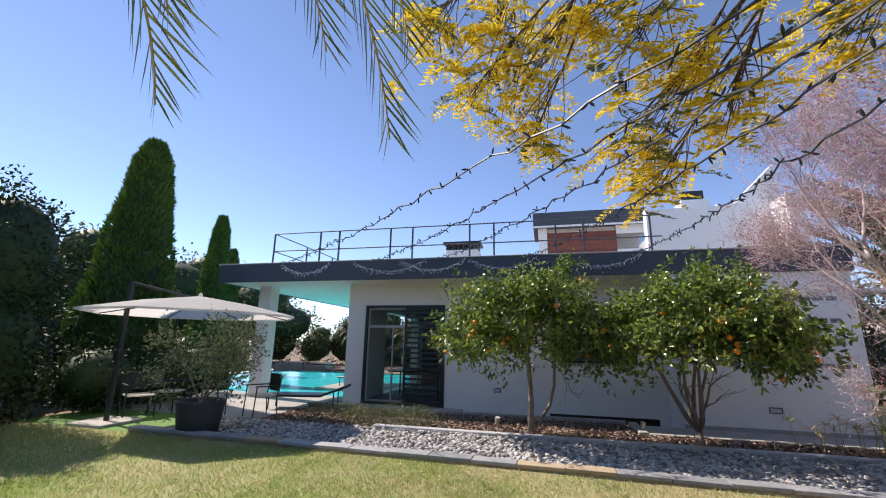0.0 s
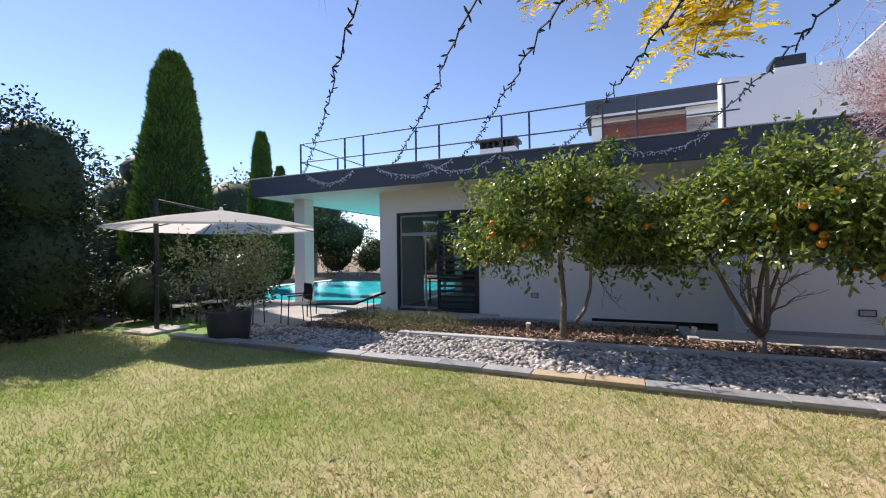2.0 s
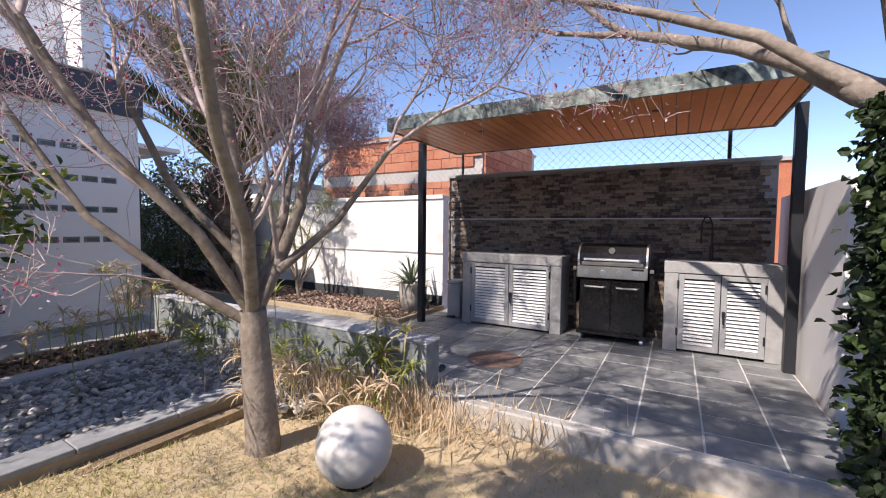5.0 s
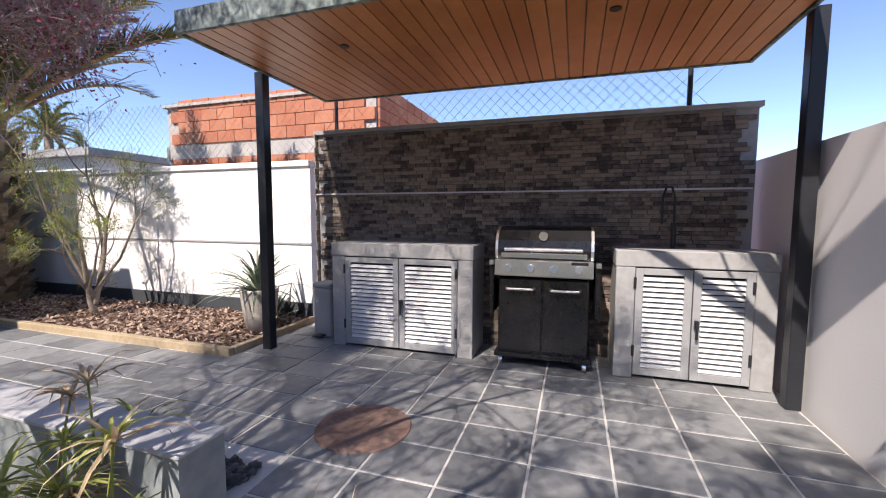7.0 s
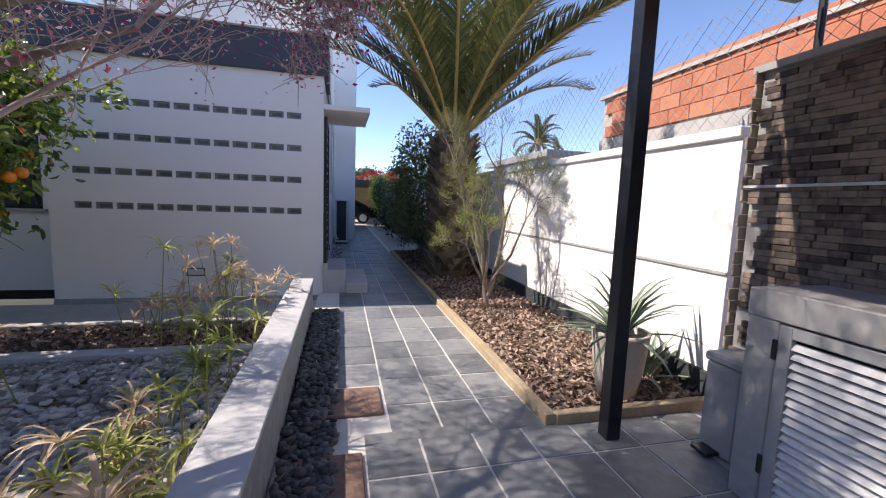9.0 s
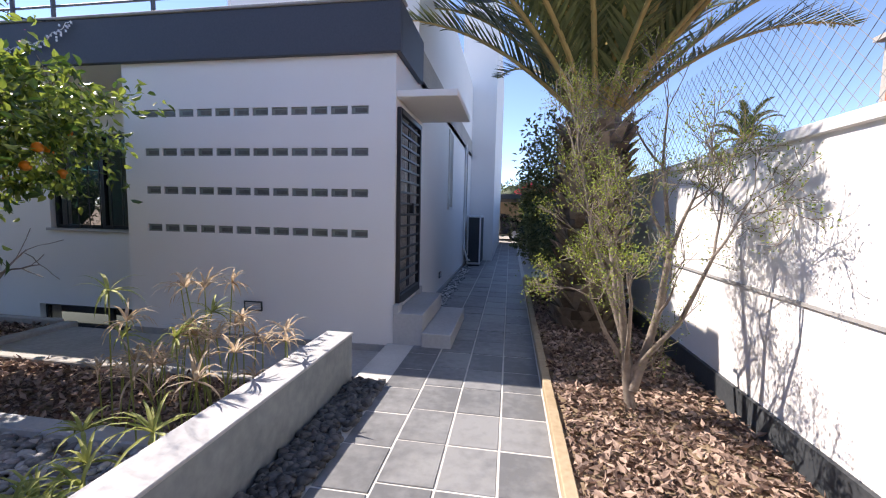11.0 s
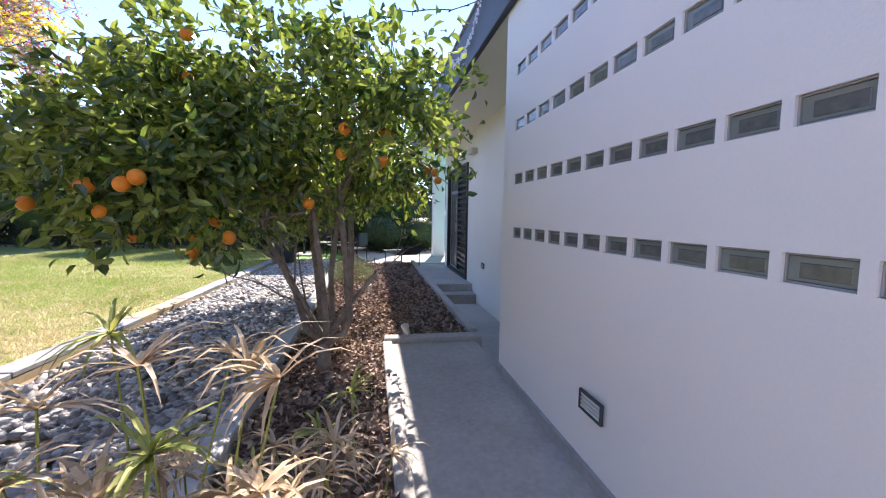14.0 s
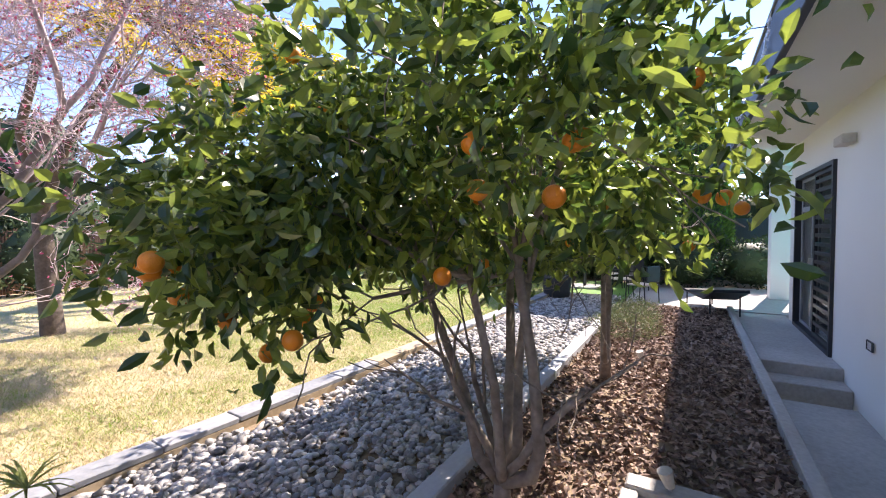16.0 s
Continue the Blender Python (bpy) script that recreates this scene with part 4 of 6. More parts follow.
bare_tree("blossom_tree", (4.92, 5.19, -0.19), 21, [
    ([(0, 0, -0.05), (0.0, 0.0, 0.12), (-0.03, 0.0, 0.5), (-0.05, 0.02, 1.0)], (0.125, 0.085), 0),
    ([(-0.05, 0.02, 0.97), (-0.12, 0.05, 1.4), (-0.10, 0.1, 1.9), (-0.18, 0.15, 2.6)], (0.055, 0.032), 1.1),
    ([(-0.05, 0.02, 0.95), (0.12, -0.02, 1.3), (0.25, -0.1, 1.7), (0.3, -0.15, 2.3)], (0.052, 0.03), 1.1),
    ([(-0.05, 0.02, 0.9), (-0.40, 0.25, 1.2), (-0.75, 0.5, 1.6), (-1.0, 0.7, 2.15)], (0.036, 0.016), 0.75),
    ([(0.1, -0.05, 1.25), (0.4, -0.3, 1.6), (0.6, -0.6, 2.1)], (0.034, 0.018), 0.9),
    ([(-0.11, 0.05, 1.35), (-0.4, 0.3, 1.8), (-0.55, 0.55, 2.4)], (0.03, 0.018), 0.95),
    ([(-0.05, 0.02, 0.97), (0.12, 0.35, 1.5), (0.25, 0.75, 2.0), (0.3, 1.1, 2.5)], (0.045, 0.026), 1.1),
    ([(-0.05, 0.02, 0.97), (-0.3, -0.3, 1.5), (-0.6, -0.5, 2.0), (-0.8, -0.7, 2.5)], (0.045, 0.026), 1.0),
    ([(-0.05, 0.02, 0.97), (0.3, 0.15, 1.6), (0.6, 0.4, 2.1), (0.85, 0.75, 2.6)], (0.04, 0.024), 1.0),
    ([(-0.05, 0.02, 0.97), (-0.35, 0.1, 1.5), (-0.75, 0.3, 2.0), (-1.0, 0.5, 2.6)], (0.042, 0.024), 1.0),
    ([(-0.11, 0.05, 1.3), (0.0, 0.3, 2.0), (0.05, 0.5, 2.7)], (0.03, 0.02), 1.0),
    ([(0.12, -0.02, 1.3), (0.45, 0.12, 1.75), (0.75, 0.25, 2.05), (0.95, 0.35, 2.15)], (0.03, 0.012), 0.45),
    ([(0.12, 0.35, 1.5), (0.5, 0.6, 1.95), (0.85, 0.8, 2.2)], (0.026, 0.012), 0.5),
], "bare tree with grey bark, fine twigs and pale pink blossom", 4, (("blossom", 1, 0.022, "blossom", 0.7), ("bud", 1, 0.025, "redleaf", 0.45)), up=0.06, fine=1)

ivy, _ = bare_tree("ivy_tree", (6.125, 1.60, -0.12), 23, [
    ([(0, 0, 0), (0.03, 0, 0.8), (0.02, 0.05, 1.7), (0.1, 0.12, 2.2)], (0.2, 0.14), 0),
    ([(0.1, 0.12, 2.15), (0.31, 0.27, 2.3), (0.58, 0.51, 2.6), (0.95, 0.81, 2.9), (1.18, 1.65, 3.28)], (0.10, 0.04), 0.9),
    ([(0.3, 0.27, 2.3), (0.4, 0.75, 2.75), (0.5, 1.4, 3.1), (0.6, 2.0, 3.4)], (0.05, 0.025), 0.8),
    ([(0.1, 0.12, 2.15), (0.4, -0.2, 2.7), (0.9, -0.3, 3.2)], (0.08, 0.04), 1.0),
    ([(0.1, 0.12, 2.15), (-0.1, 0.3, 2.8), (-0.3, 0.6, 3.5)], (0.08, 0.04), 1.0),
], "leafless tree whose trunk is wrapped in dark ivy", 3, (), "bark", wood="bark")
ia = RNG.uniform(0, 2 * math.pi, 5200)
ir = 0.25 + RNG.normal(size=5200) * 0.06
q = np.stack([np.cos(ia) * ir, np.sin(ia) * ir, RNG.random(5200) ** 0.8 * 2.2], axis=1)
v, f = leaves(q, 0.065, 0.055, RNG, np.stack([np.cos(ia) * 0.7, np.sin(ia) * 0.7, np.full(5200, -0.6)], axis=1), 0.6, 0.15, True)
raw("ivy", v, f, M["hedge"], ivy)

yt, ytips = bare_tree("yellow_tree", (2.62, 0.37, -0.1), 25, [
    ([(0, 0, -0.05), (0.02, 0, 0.4), (0.05, -0.02, 1.2), (0.08, 0.0, 2.1)], (0.17, 0.12), 0),
    ([(0.08, 0, 2.0), (-0.1, 0.6, 3.1), (-0.5, 1.5, 4.3), (-0.9, 2.3, 4.9)], (0.09, 0.04), 0.5),
    ([(0.08, 0, 2.05), (0.4, 0.5, 3.2), (0.4, 1.5, 4.1), (0.0, 2.6, 4.5)], (0.08, 0.035), 0.5),
    ([(0.08, 0, 2.05), (0.3, -0.5, 3.0), (0.5, -1.0, 4.0)], (0.08, 0.04), 0.9),
], "tree with drooping fern-like leaves turned bright yellow", 2, (), "darkbark", wood="darkbark", spread=0.6, up=0.0)
CL = ((0.16, 3.9, 4.5, 0.42), (-0.19, 4.2, 3.95, 0.3), (0.5, 4.2, 4.1, 0.4), (1.4, 4.0, 4.17, 0.42), (1.9, 4.05, 3.9, 0.42), (1.4, 4.5, 3.45, 0.32), (1.78, 5.0, 3.1, 0.3), (2.15, 4.15, 3.5, 0.36), (0.48, 4.5, 3.6, 0.28), (-0.5, 3.75, 4.5, 0.35), (0.8, 3.2, 4.8, 0.4), (1.6, 3.0, 4.6, 0.4), (2.6, 3.4, 4.2, 0.4), (3.2, 3.0, 4.4, 0.4), (1.6, 4.8, 3.3, 0.25), (1.0, 3.9, 4.5, 0.35), (2.9, 3.9, 3.9, 0.3))
limbs = Geo()
rngy = np.random.default_rng(26)
LV, LF, GV, GF = [], [], [], []
ny = ng = 0
for cx, cy, cz, cr in CL:
    c = Vector((cx - 2.62, cy - 0.37, cz + 0.1))
    s0 = Vector((-0.9, 2.3, 4.9)) if cx < 1.0 else Vector((0.0, 2.6, 4.5)) if cx < 2.3 else Vector((0.4, 1.5, 4.1))
    m = s0.lerp(c, 0.5) + Vector((rngy.normal() * 0.12, rngy.normal() * 0.12, 0.22))
    limbs.tube([s0, s0.lerp(m, 0.5) + Vector((0, 0, 0.06)), m, m.lerp(c, 0.5) + Vector((0.05, 0, 0.08)), c], [0.022, 0.018, 0.014, 0.011, 0.007], 6, cap=False)
    for k in range(int(64 * cr)):
        p = c + Vector(rngy.normal(size=3)) * cr * 0.5
        j2 = c.lerp(m, rngy.random() * 0.7)
        limbs.tube([j2, j2.lerp(p, 0.55) + Vector(rngy.normal(size=3)) * 0.05, p], [0.006, 0.005, 0.004], 4, cap=False)
        for w in range(2):
            az, ln = rngy.uniform(0, 2 * math.pi), rngy.uniform(0.2, 0.32)
            d0 = Vector((math.cos(az), math.sin(az), -0.15))
            q = []
            for i in range(12):
                t = (i + 1) / 12
                q.append(p + d0 * ln * t + Vector((0, 0, -0.30 * ln * t * t)))
            q = np.array([tuple(v) for v in q for z in range(2)])
            sd = np.array([-math.sin(az), math.cos(az), 0.0])
            ax = np.array([sd * (1 if z else -1) + np.array([math.cos(az), math.sin(az), -0.2]) * 0.45 for i in range(12) for z in range(2)])
            v, f = leaves(q, 0.085, 0.024, rngy, ax * 4, 0.5, 0.1)
            if rngy.random() < 0.82:
                LV.append(v)
                LF.append(f + ny)
                ny += len(v)
            else:
                GV.append(v)
                GF.append(f + ng)
                ng += len(v)
part("limbs", limbs, M["darkbark"], yt, smooth=True, fix=False)
raw("yellow_leaves", np.concatenate(LV), np.concatenate(LF), M["yellow"], yt)
raw("green_leaves", np.concatenate(GV), np.concatenate(GF), M["olive"], yt)


def palm(name, at, seed, height, radius, fronds, length, label, extra=(), droop=0.75, lift=(0.1, 1.35), scales=True, spreadw=0.75):
    rng = np.random.default_rng(seed)
    t = thing(name, at, label, "palm tree")
    part("trunk", Geo().tube([(0, 0, -0.1), (0.02, 0, height * 0.35), (0, 0.02, height * 0.7), (0, 0, height + 0.2)], [radius * 1.1, radius, radius * 0.95, radius * 0.75], 14), M["palmbark"], t, smooth=True, fix=False)
    if scales:
        sc = Geo()
        rows = int(height / 0.11)
        for r in range(rows):
            for s in range(11):
                a = 2 * math.pi * (s + 0.5 * (r % 2)) / 11 + rng.normal() * 0.06
                z = 0.02 + r * 0.11 + rng.normal() * 0.015
                c, sn = math.cos(a), math.sin(a)
                w, ln, out = 0.09, 0.17, 0.10 + rng.random() * 0.06
                b = Vector((c, sn, 0)) * radius * 0.96
                sd = Vector((-sn, c, 0)) * w
                tip = Vector((c, sn, 0)) * (radius + out) + Vector((0, 0, z + ln))
                b0, b1 = b - sd + Vector((0, 0, z)), b + sd + Vector((0, 0, z))
                sc.add([b0, b1, tip + sd * 0.45, tip - sd * 0.45, b + Vector((0, 0, z + 0.1))], [(0, 1, 2, 3), (0, 3, 4), (1, 4, 2), (3, 2, 4)])
        part("scale_coat", sc, M["palmbark"], t, fix=False)
    st = Geo()
    V, F, k = [], [], 0
    todo = [(rng.uniform(0, 2 * math.pi), rng.uniform(*lift), length * rng.uniform(0.8, 1.1), droop * rng.uniform(0.8, 1.25)) for i in range(fronds)] + list(extra)
    for az, el, ln, dr in todo:
        n = 22
        pts = []
        p, e = Vector((math.cos(az) * 0.12, math.sin(az) * 0.12, height)), el
        for i in range(n + 1):
            pts.append(p.copy())
            e2 = e - dr * 1.5 * (i / n) ** 1.6
            p = p + Vector((math.cos(az) * math.cos(e2), math.sin(az) * math.cos(e2), math.sin(e2))) * ln / n
        st.tube(pts, [0.035 * (1 - 0.9 * i / n) + 0.004 for i in range(n + 1)], 5, cap=False)
        side = Vector((-math.sin(az), math.cos(az), 0))
        for i in range(4, n + 1):
            for sub in range(3):
                tt = (i - 1 + sub / 3) / n
                b = pts[i - 1].lerp(pts[i], sub / 3)
                d = (pts[i] - pts[i - 1]).normalized()
                up = side.cross(d)
                wl = ln * 0.17 * math.sin(math.pi * (0.12 + 0.83 * tt)) ** 0.7 * rng.uniform(0.85, 1.1)
                for s in (-1, 1):
                    w = (side * s * spreadw + d * 0.75 + up * (-0.35) + Vector(rng.normal(size=3)) * 0.08).normalized()
                    tip = b + w * wl + Vector((0, 0, -0.12 * wl))
                    wd = d * 0.017
                    V += [tuple(b - wd), tuple(b + wd), tuple(b.lerp(tip, 0.5) + wd * 1.2 - up * 0.004), tuple(tip), tuple(b.lerp(tip, 0.5) - wd * 1.2 - up * 0.004)]
                    F += [(k, k + 1, k + 2, k + 4), (k + 4, k + 2, k + 3, k + 3)[:3]]
                    k += 5
    part("stalk_whorl", st, M["rachis"], t, smooth=True, fix=False)
    me = bpy.data.meshes.new("frond_whorl")
    me.from_pydata(V, [], F)
    me.materials.append(M["frond"])
    ob = new("frond_whorl", me)
    ob.parent = t
    return t


palm("date_palm", (8.5, 11.1, 0.03), 31, 2.45, 0.36, 56, 3.2, "date palm with a shaggy scaly trunk beside the path", droop=0.5, lift=(0.72, 1.5))
palm("garden_palm", (-1.5, -2.1, -0.1), 33, 4.3, 0.22, 26, 3.0, "tall palm with drooping fronds on the lawn's edge", extra=((1.77, 0.5, 5.8, 1.3), (1.71, 0.6, 5.3, 1.3), (1.55, 0.62, 6.2, 1.2), (1.45, 0.5, 6.7, 1.25), (1.41, 0.62, 6.4, 1.2)), droop=1.0, spreadw=0.4)


def bush(name, at, seed, blobs, count, leaf, mat, label, category="shrub", core=None, group="", inner=True):
    rng = np.random.default_rng(seed)
    t = thing(name, at, label, category, group)
    P, A = [], []
    tot = sum(r[0] * r[1] * r[2] for c, r in blobs)
    for i, (c, r) in enumerate(blobs):
        q = blob_points(max(8, int(count * r[0] * r[1] * r[2] / tot)), c, r, rng, 0.6, 0.25, seed + i)
        P.append(q)
        A.append(unit(q - np.asarray(c)))
    P, A = np.concatenate(P), np.concatenate(A)
    v, f = leaves(P, leaf[0], leaf[1], rng, A * 0.6, 0.8)
    raw("crown", v, f, M[mat], t)
    # added solid core in dark hedge colour, standing for the shade inside the foliage
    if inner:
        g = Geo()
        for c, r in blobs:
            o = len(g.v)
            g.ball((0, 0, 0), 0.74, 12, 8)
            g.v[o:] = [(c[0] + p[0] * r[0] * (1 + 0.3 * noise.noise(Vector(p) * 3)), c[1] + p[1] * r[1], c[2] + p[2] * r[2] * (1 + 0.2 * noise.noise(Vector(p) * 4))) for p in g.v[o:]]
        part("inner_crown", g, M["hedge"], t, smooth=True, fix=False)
    if core:
        g = Geo()
        for p, qq, r in core:
            g.tube([p, ((p[0] + qq[0]) / 2 + 0.03, (p[1] + qq[1]) / 2, (p[2] + qq[2]) / 2), qq], [r, r * 0.8, r * 0.5], 7)
        part("trunk", g, M["bark"], t, fix=False)
    return t


# airy shrub in the mulch bed
sh = bare_tree("airy_shrub", (8.42, 8.85, 0.03), 41, [
    ([(0, 0, 0), (-0.03, 0.02, 0.2), (-0.07, 0.0, 0.5), (-0.14, -0.05, 0.95)], (0.042, 0.02), 0.33),
    ([(0, 0, 0.15), (0.06, -0.02, 0.4), (0.12, -0.03, 0.7), (0.18, -0.02, 1.15)], (0.036, 0.018), 0.36),
    ([(-0.04, 0.03, 0.3), (-0.2, 0.0, 0.55), (-0.32, -0.05, 0.8)], (0.018, 0.01), 0.22),
    ([(-0.05, 0.03, 0.45), (-0.1, 0.2, 0.8), (-0.14, 0.32, 1.2)], (0.022, 0.013), 0.38),
    ([(-0.05, 0.0, 0.35), (-0.1, -0.2, 0.6), (-0.14, -0.34, 0.85)], (0.018, 0.01), 0.24),
    ([(0.0, 0.0, 0.25), (-0.12, 0.12, 0.7), (-0.28, 0.2, 1.2), (-0.35, 0.25, 1.6)], (0.024, 0.012), 0.42),
    ([(0.06, 0.0, 0.4), (0.2, 0.1, 0.8), (0.25, 0.25, 1.3), (0.22, 0.35, 1.75)], (0.024, 0.012), 0.42),
    ([(0.0, 0.0, 0.3), (0.2, -0.2, 0.7), (0.3, -0.35, 1.15)], (0.02, 0.010), 0.38),
], "airy half-bare shrub with small yellow-green leaves", 3, (("leaf_sprays", 3, 0.016, "fresh", 0.8),), "bark", spread=0.55, up=0.08)
bush("dark_bush", (8.45, 12.9, 0.03), 43, [((-0.1, 0, 1.45), (0.85, 1.2, 1.25)), ((0.1, 1.4, 1.2), (0.75, 1.0, 1.1)), ((-0.2, -0.5, 2.3), (0.6, 0.7, 0.6))], 11000, (0.085, 0.04), "olive", "loose dark green bush behind the palm", core=[((0, 0, 0), (0, 0, 1.5), 0.05), ((0.1, 1.2, 0), (0.1, 1.3, 1.3), 0.05)], inner=False)
bush("bright_bush", (8.6, 25.5, 0.03), 46, [((0, 0, 1.7), (0.65, 0.9, 1.0)), ((0.1, 1.2, 1.4), (0.6, 0.8, 0.9))], 2600, (0.11, 0.06), "fresh", "bright green bush near the carport")
bush("dark_bush", (8.6, 18.0, 0.03), 44, [((0, 0, 0.9), (0.7, 1.6, 0.9)), ((0.2, 4.5, 1.0), (0.7, 2.0, 1.0))], 2500, (0.12, 0.06), "hedge", "row of dark bushes along the far wall")
bush("low_shrub", (-2.9, 8.35, -0.13), 45, [((-0.7, 0, 0.12), (0.8, 0.5, 0.25)), ((0.4, 0.05, 0.14), (0.9, 0.5, 0.28)), ((0.9, 0.1, 0.1), (0.6, 0.45, 0.25))], 5200, (0.07, 0.014), "olive", "low spreading rosemary-like shrub beside the pebbles", inner=False)


def papyrus(at, seed, n, h, dry, label, spreadr=0.3):
    rng = np.random.default_rng(seed)
    t = thing("papyrus", at, label, "plant", "papyrus clumps")
    for i in range(n):
        x, y = rng.normal(size=2) * spreadr
        hh = h * rng.uniform(0.5, 1.1)
        tx, ty = x + rng.normal() * 0.14 * hh, y + rng.normal() * 0.14 * hh
        part("stem", Geo().tube([(x, y, 0), ((x + tx) / 2, (y + ty) / 2, hh * 0.5), (tx, ty, hh)], [0.005, 0.0045, 0.004], 4, cap=False), M["sedge"], t, fix=False)
        part("head", rosette(int(rng.integers(11, 19)), 0.21 * rng.uniform(0.7, 1.3), 0.017, rng, (-0.05, 1.1), (tx, ty, hh), 0.55), M["straw" if dry and rng.random() < 0.85 else "sedge"], t, fix=False)["kind"] = "stuff"
    return t


for i, (x, y, n, h, dry, r) in enumerate(((5.45, 8.32, 12, 0.95, True, 0.24), (4.95, 8.75, 4, 0.5, True, 0.2), (5.75, 8.55, 9, 0.7, True, 0.18), (4.6, 8.45, 4, 0.45, True, 0.2), (5.65, 7.2, 9, 0.45, False, 0.18), (5.75, 5.9, 8, 0.40, False, 0.15), (5.5, 6.5, 6, 0.4, True, 0.2), (5.85, 5.0, 12, 0.5, False, 0.15), (5.6, 4.75, 10, 0.35, True, 0.18), (4.55, 7.1, 1, 0.6, False, 0.02), (5.5, 8.1, 5, 0.8, True, 0.2), (5.05, 8.3, 4, 0.42, True, 0.2), (5.3, 5.6, 8, 0.35, True, 0.2), (5.82, 6.1, 3, 0.75, False, 0.12), (5.9, 4.75, 5, 0.7, True, 0.1))):
    papyrus((x, y, -0.12), 60 + i, n, h, dry, "dry straw-coloured papyrus clump" if dry else "green papyrus with dry tips", r)
tall = papyrus((5.0, 8.05, -0.1), 90, 1, 1.2, False, "single tall papyrus stem with an umbrella head", 0.01)
dg = thing("dry_grass", (5.75, 4.95, -0.12), "tuft of dry straw grass at the wall's foot", "grass", "", "stuff")
q = np.stack([RNG.normal(size=1500) * 0.22, RNG.normal(size=1500) * 0.65, np.zeros(1500)], axis=1)
v, f = leaves(q, 0.26, 0.012, RNG, np.array([0, 0, 1.5]), 0.6)
raw("blades", v, f, M["straw"], dg)


# ---- roof rail, string lights, chimneys ----
rail = thing("roof_railing", (0, 0, 0), "thin dark metal railing round the roof terrace", "railing")
for x in (-7.13, -5.63, -5.04, -3.5, -2.87, -1.31, -0.68, 0.85, 1.5, 3.0):
    part("post", Geo().box(x - 0.02, x + 0.02, 10.58, 10.62, H1 - 0.02, 4.5, 0.003), M["slateblue"], rail)
for z in (4.5, 3.98):
    part("rail_bar", Geo().rod((-7.13, 10.6, z), (3.24, 10.6, z), 0.016), M["slateblue"], rail)
    part("rail_bar", Geo().rod((-7.13, 10.6, z), (-7.13, 17.5, z), 0.016), M["slateblue"], rail)
for y in (12.3, 14.0, 15.8, 17.5):
    part("post", Geo().box(-7.15, -7.11, y - 0.02, y + 0.02, H1 - 0.02, 4.5, 0.003), M["slateblue"], rail)
ch = thing("chimney", (-1.85, 12.5, H1 - 0.02), "low white roof chimney with a dark slatted cap", "chimney")
part("stack", Geo().box(-0.5, 0.5, -0.3, 0.3, 0, 0.75, 0.01), M["plaster"], ch)
part("cap", Geo().box(-0.56, 0.56, -0.36, 0.36, 0.92, 1.0, 0.008), M["frame"], ch)
for i in range(6):
    part("slat", Geo().box(-0.48 + i * 0.18, -0.42 + i * 0.18, -0.28, 0.28, 0.75, 0.92), M["frame"], ch)
ch2 = thing("chimney", (6.5, 18.6, 7.29), "dark metal chimney cap on the tall wing", "chimney")
part("cap", Geo().box(-0.4, 0.45, -0.4, 0.4, 0.0, 0.45, 0.02), M["frame"], ch2)
sp = thing("solar_panel", (2.6, 18.4, 6.88), "small tilted panel on the rooftop", "solar panel")
part("panel", Geo().add([(-0.7, -0.5, 0.0), (0.9, -0.5, 0.0), (0.9, 0.5, 0.35), (-0.7, 0.5, 0.35), (-0.7, -0.5, 0.05), (0.9, -0.5, 0.05), (0.9, 0.5, 0.4), (-0.7, 0.5, 0.4)], [(0, 3, 2, 1), (4, 5, 6, 7), (0, 1, 5, 4), (2, 3, 7, 6), (0, 4, 7, 3), (1, 2, 6, 5)]), M["straw"], sp)


def fairy_string(a, b, sag, n, seed, label):
    """A loose cable with small bulbs on short leads."""
    rng = np.random.default_rng(seed)
    s = thing("string_lights", a, label, "string lights", "fairy lights")
    a, b = Vector(a), Vector(b)
    pts = [a.lerp(b, i / n) - a + Vector((0, 0, -sag * 4 * (i / n) * (1 - i / n))) + Vector(rng.normal(size=3)) * 0.012 for i in range(n + 1)]
    part("cable", Geo().tube(pts + [Vector((2.66, 0.37, 2.05)) - a], 0.0055, 4, cap=False), M["cable"], s, fix=False)
    g = Geo()
    for p in pts[1:-1]:
        for k in range(2):
            d = Vector(rng.normal(size=3)).normalized() * 0.045
            g.tube([p, p + d * 0.6, p + d], [0.004, 0.007, 0.003], 4, cap=False)
    part("bulb_chain", g, M["cable"], s, fix=False)["kind"] = "stuff"
    return s


for i, x in enumerate((-6.5, -3.84, -2.1, 0.05, 2.35)):
    fairy_string((x, 9.93, 3.44), (2.25 - 0.1 * i, 0.45, 2.35), 0.18, 70, 200 + i, "dark fairy light cable strung from roof to tree")
for i, (x0, x1) in enumerate(((-6.3, -4.9), (-4.2, -2.3), (-2.9, -1.3), (-1.2, 0.4), (0.9, 2.6))):
    g = thing("garland", (x0, 9.925, 3.44), "white fairy light garland looped along the roof edge", "string lights", "garlands on the roof edge")
    rng = np.random.default_rng(300 + i)
    n = 46
    pts = [Vector(((x1 - x0) * k / n, -0.012, -0.26 * 4 * (k / n) * (1 - k / n) + rng.normal() * 0.012)) for k in range(n + 1)]
    part("cable", Geo().tube(pts, 0.005, 4, cap=False), M["bulb"], g, fix=False)
    bb = Geo()
    for p in pts:
        for k in range(2):
            q = p + Vector((rng.normal() * 0.03, -0.006, -abs(rng.normal()) * 0.05))
            bb.box(q.x - 0.007, q.x + 0.007, q.y - 0.007, q.y + 0.007, q.z - 0.012, q.z + 0.012)
    part("bulb_chain", bb, M["bulb"], g, fix=False)["kind"] = "stuff"

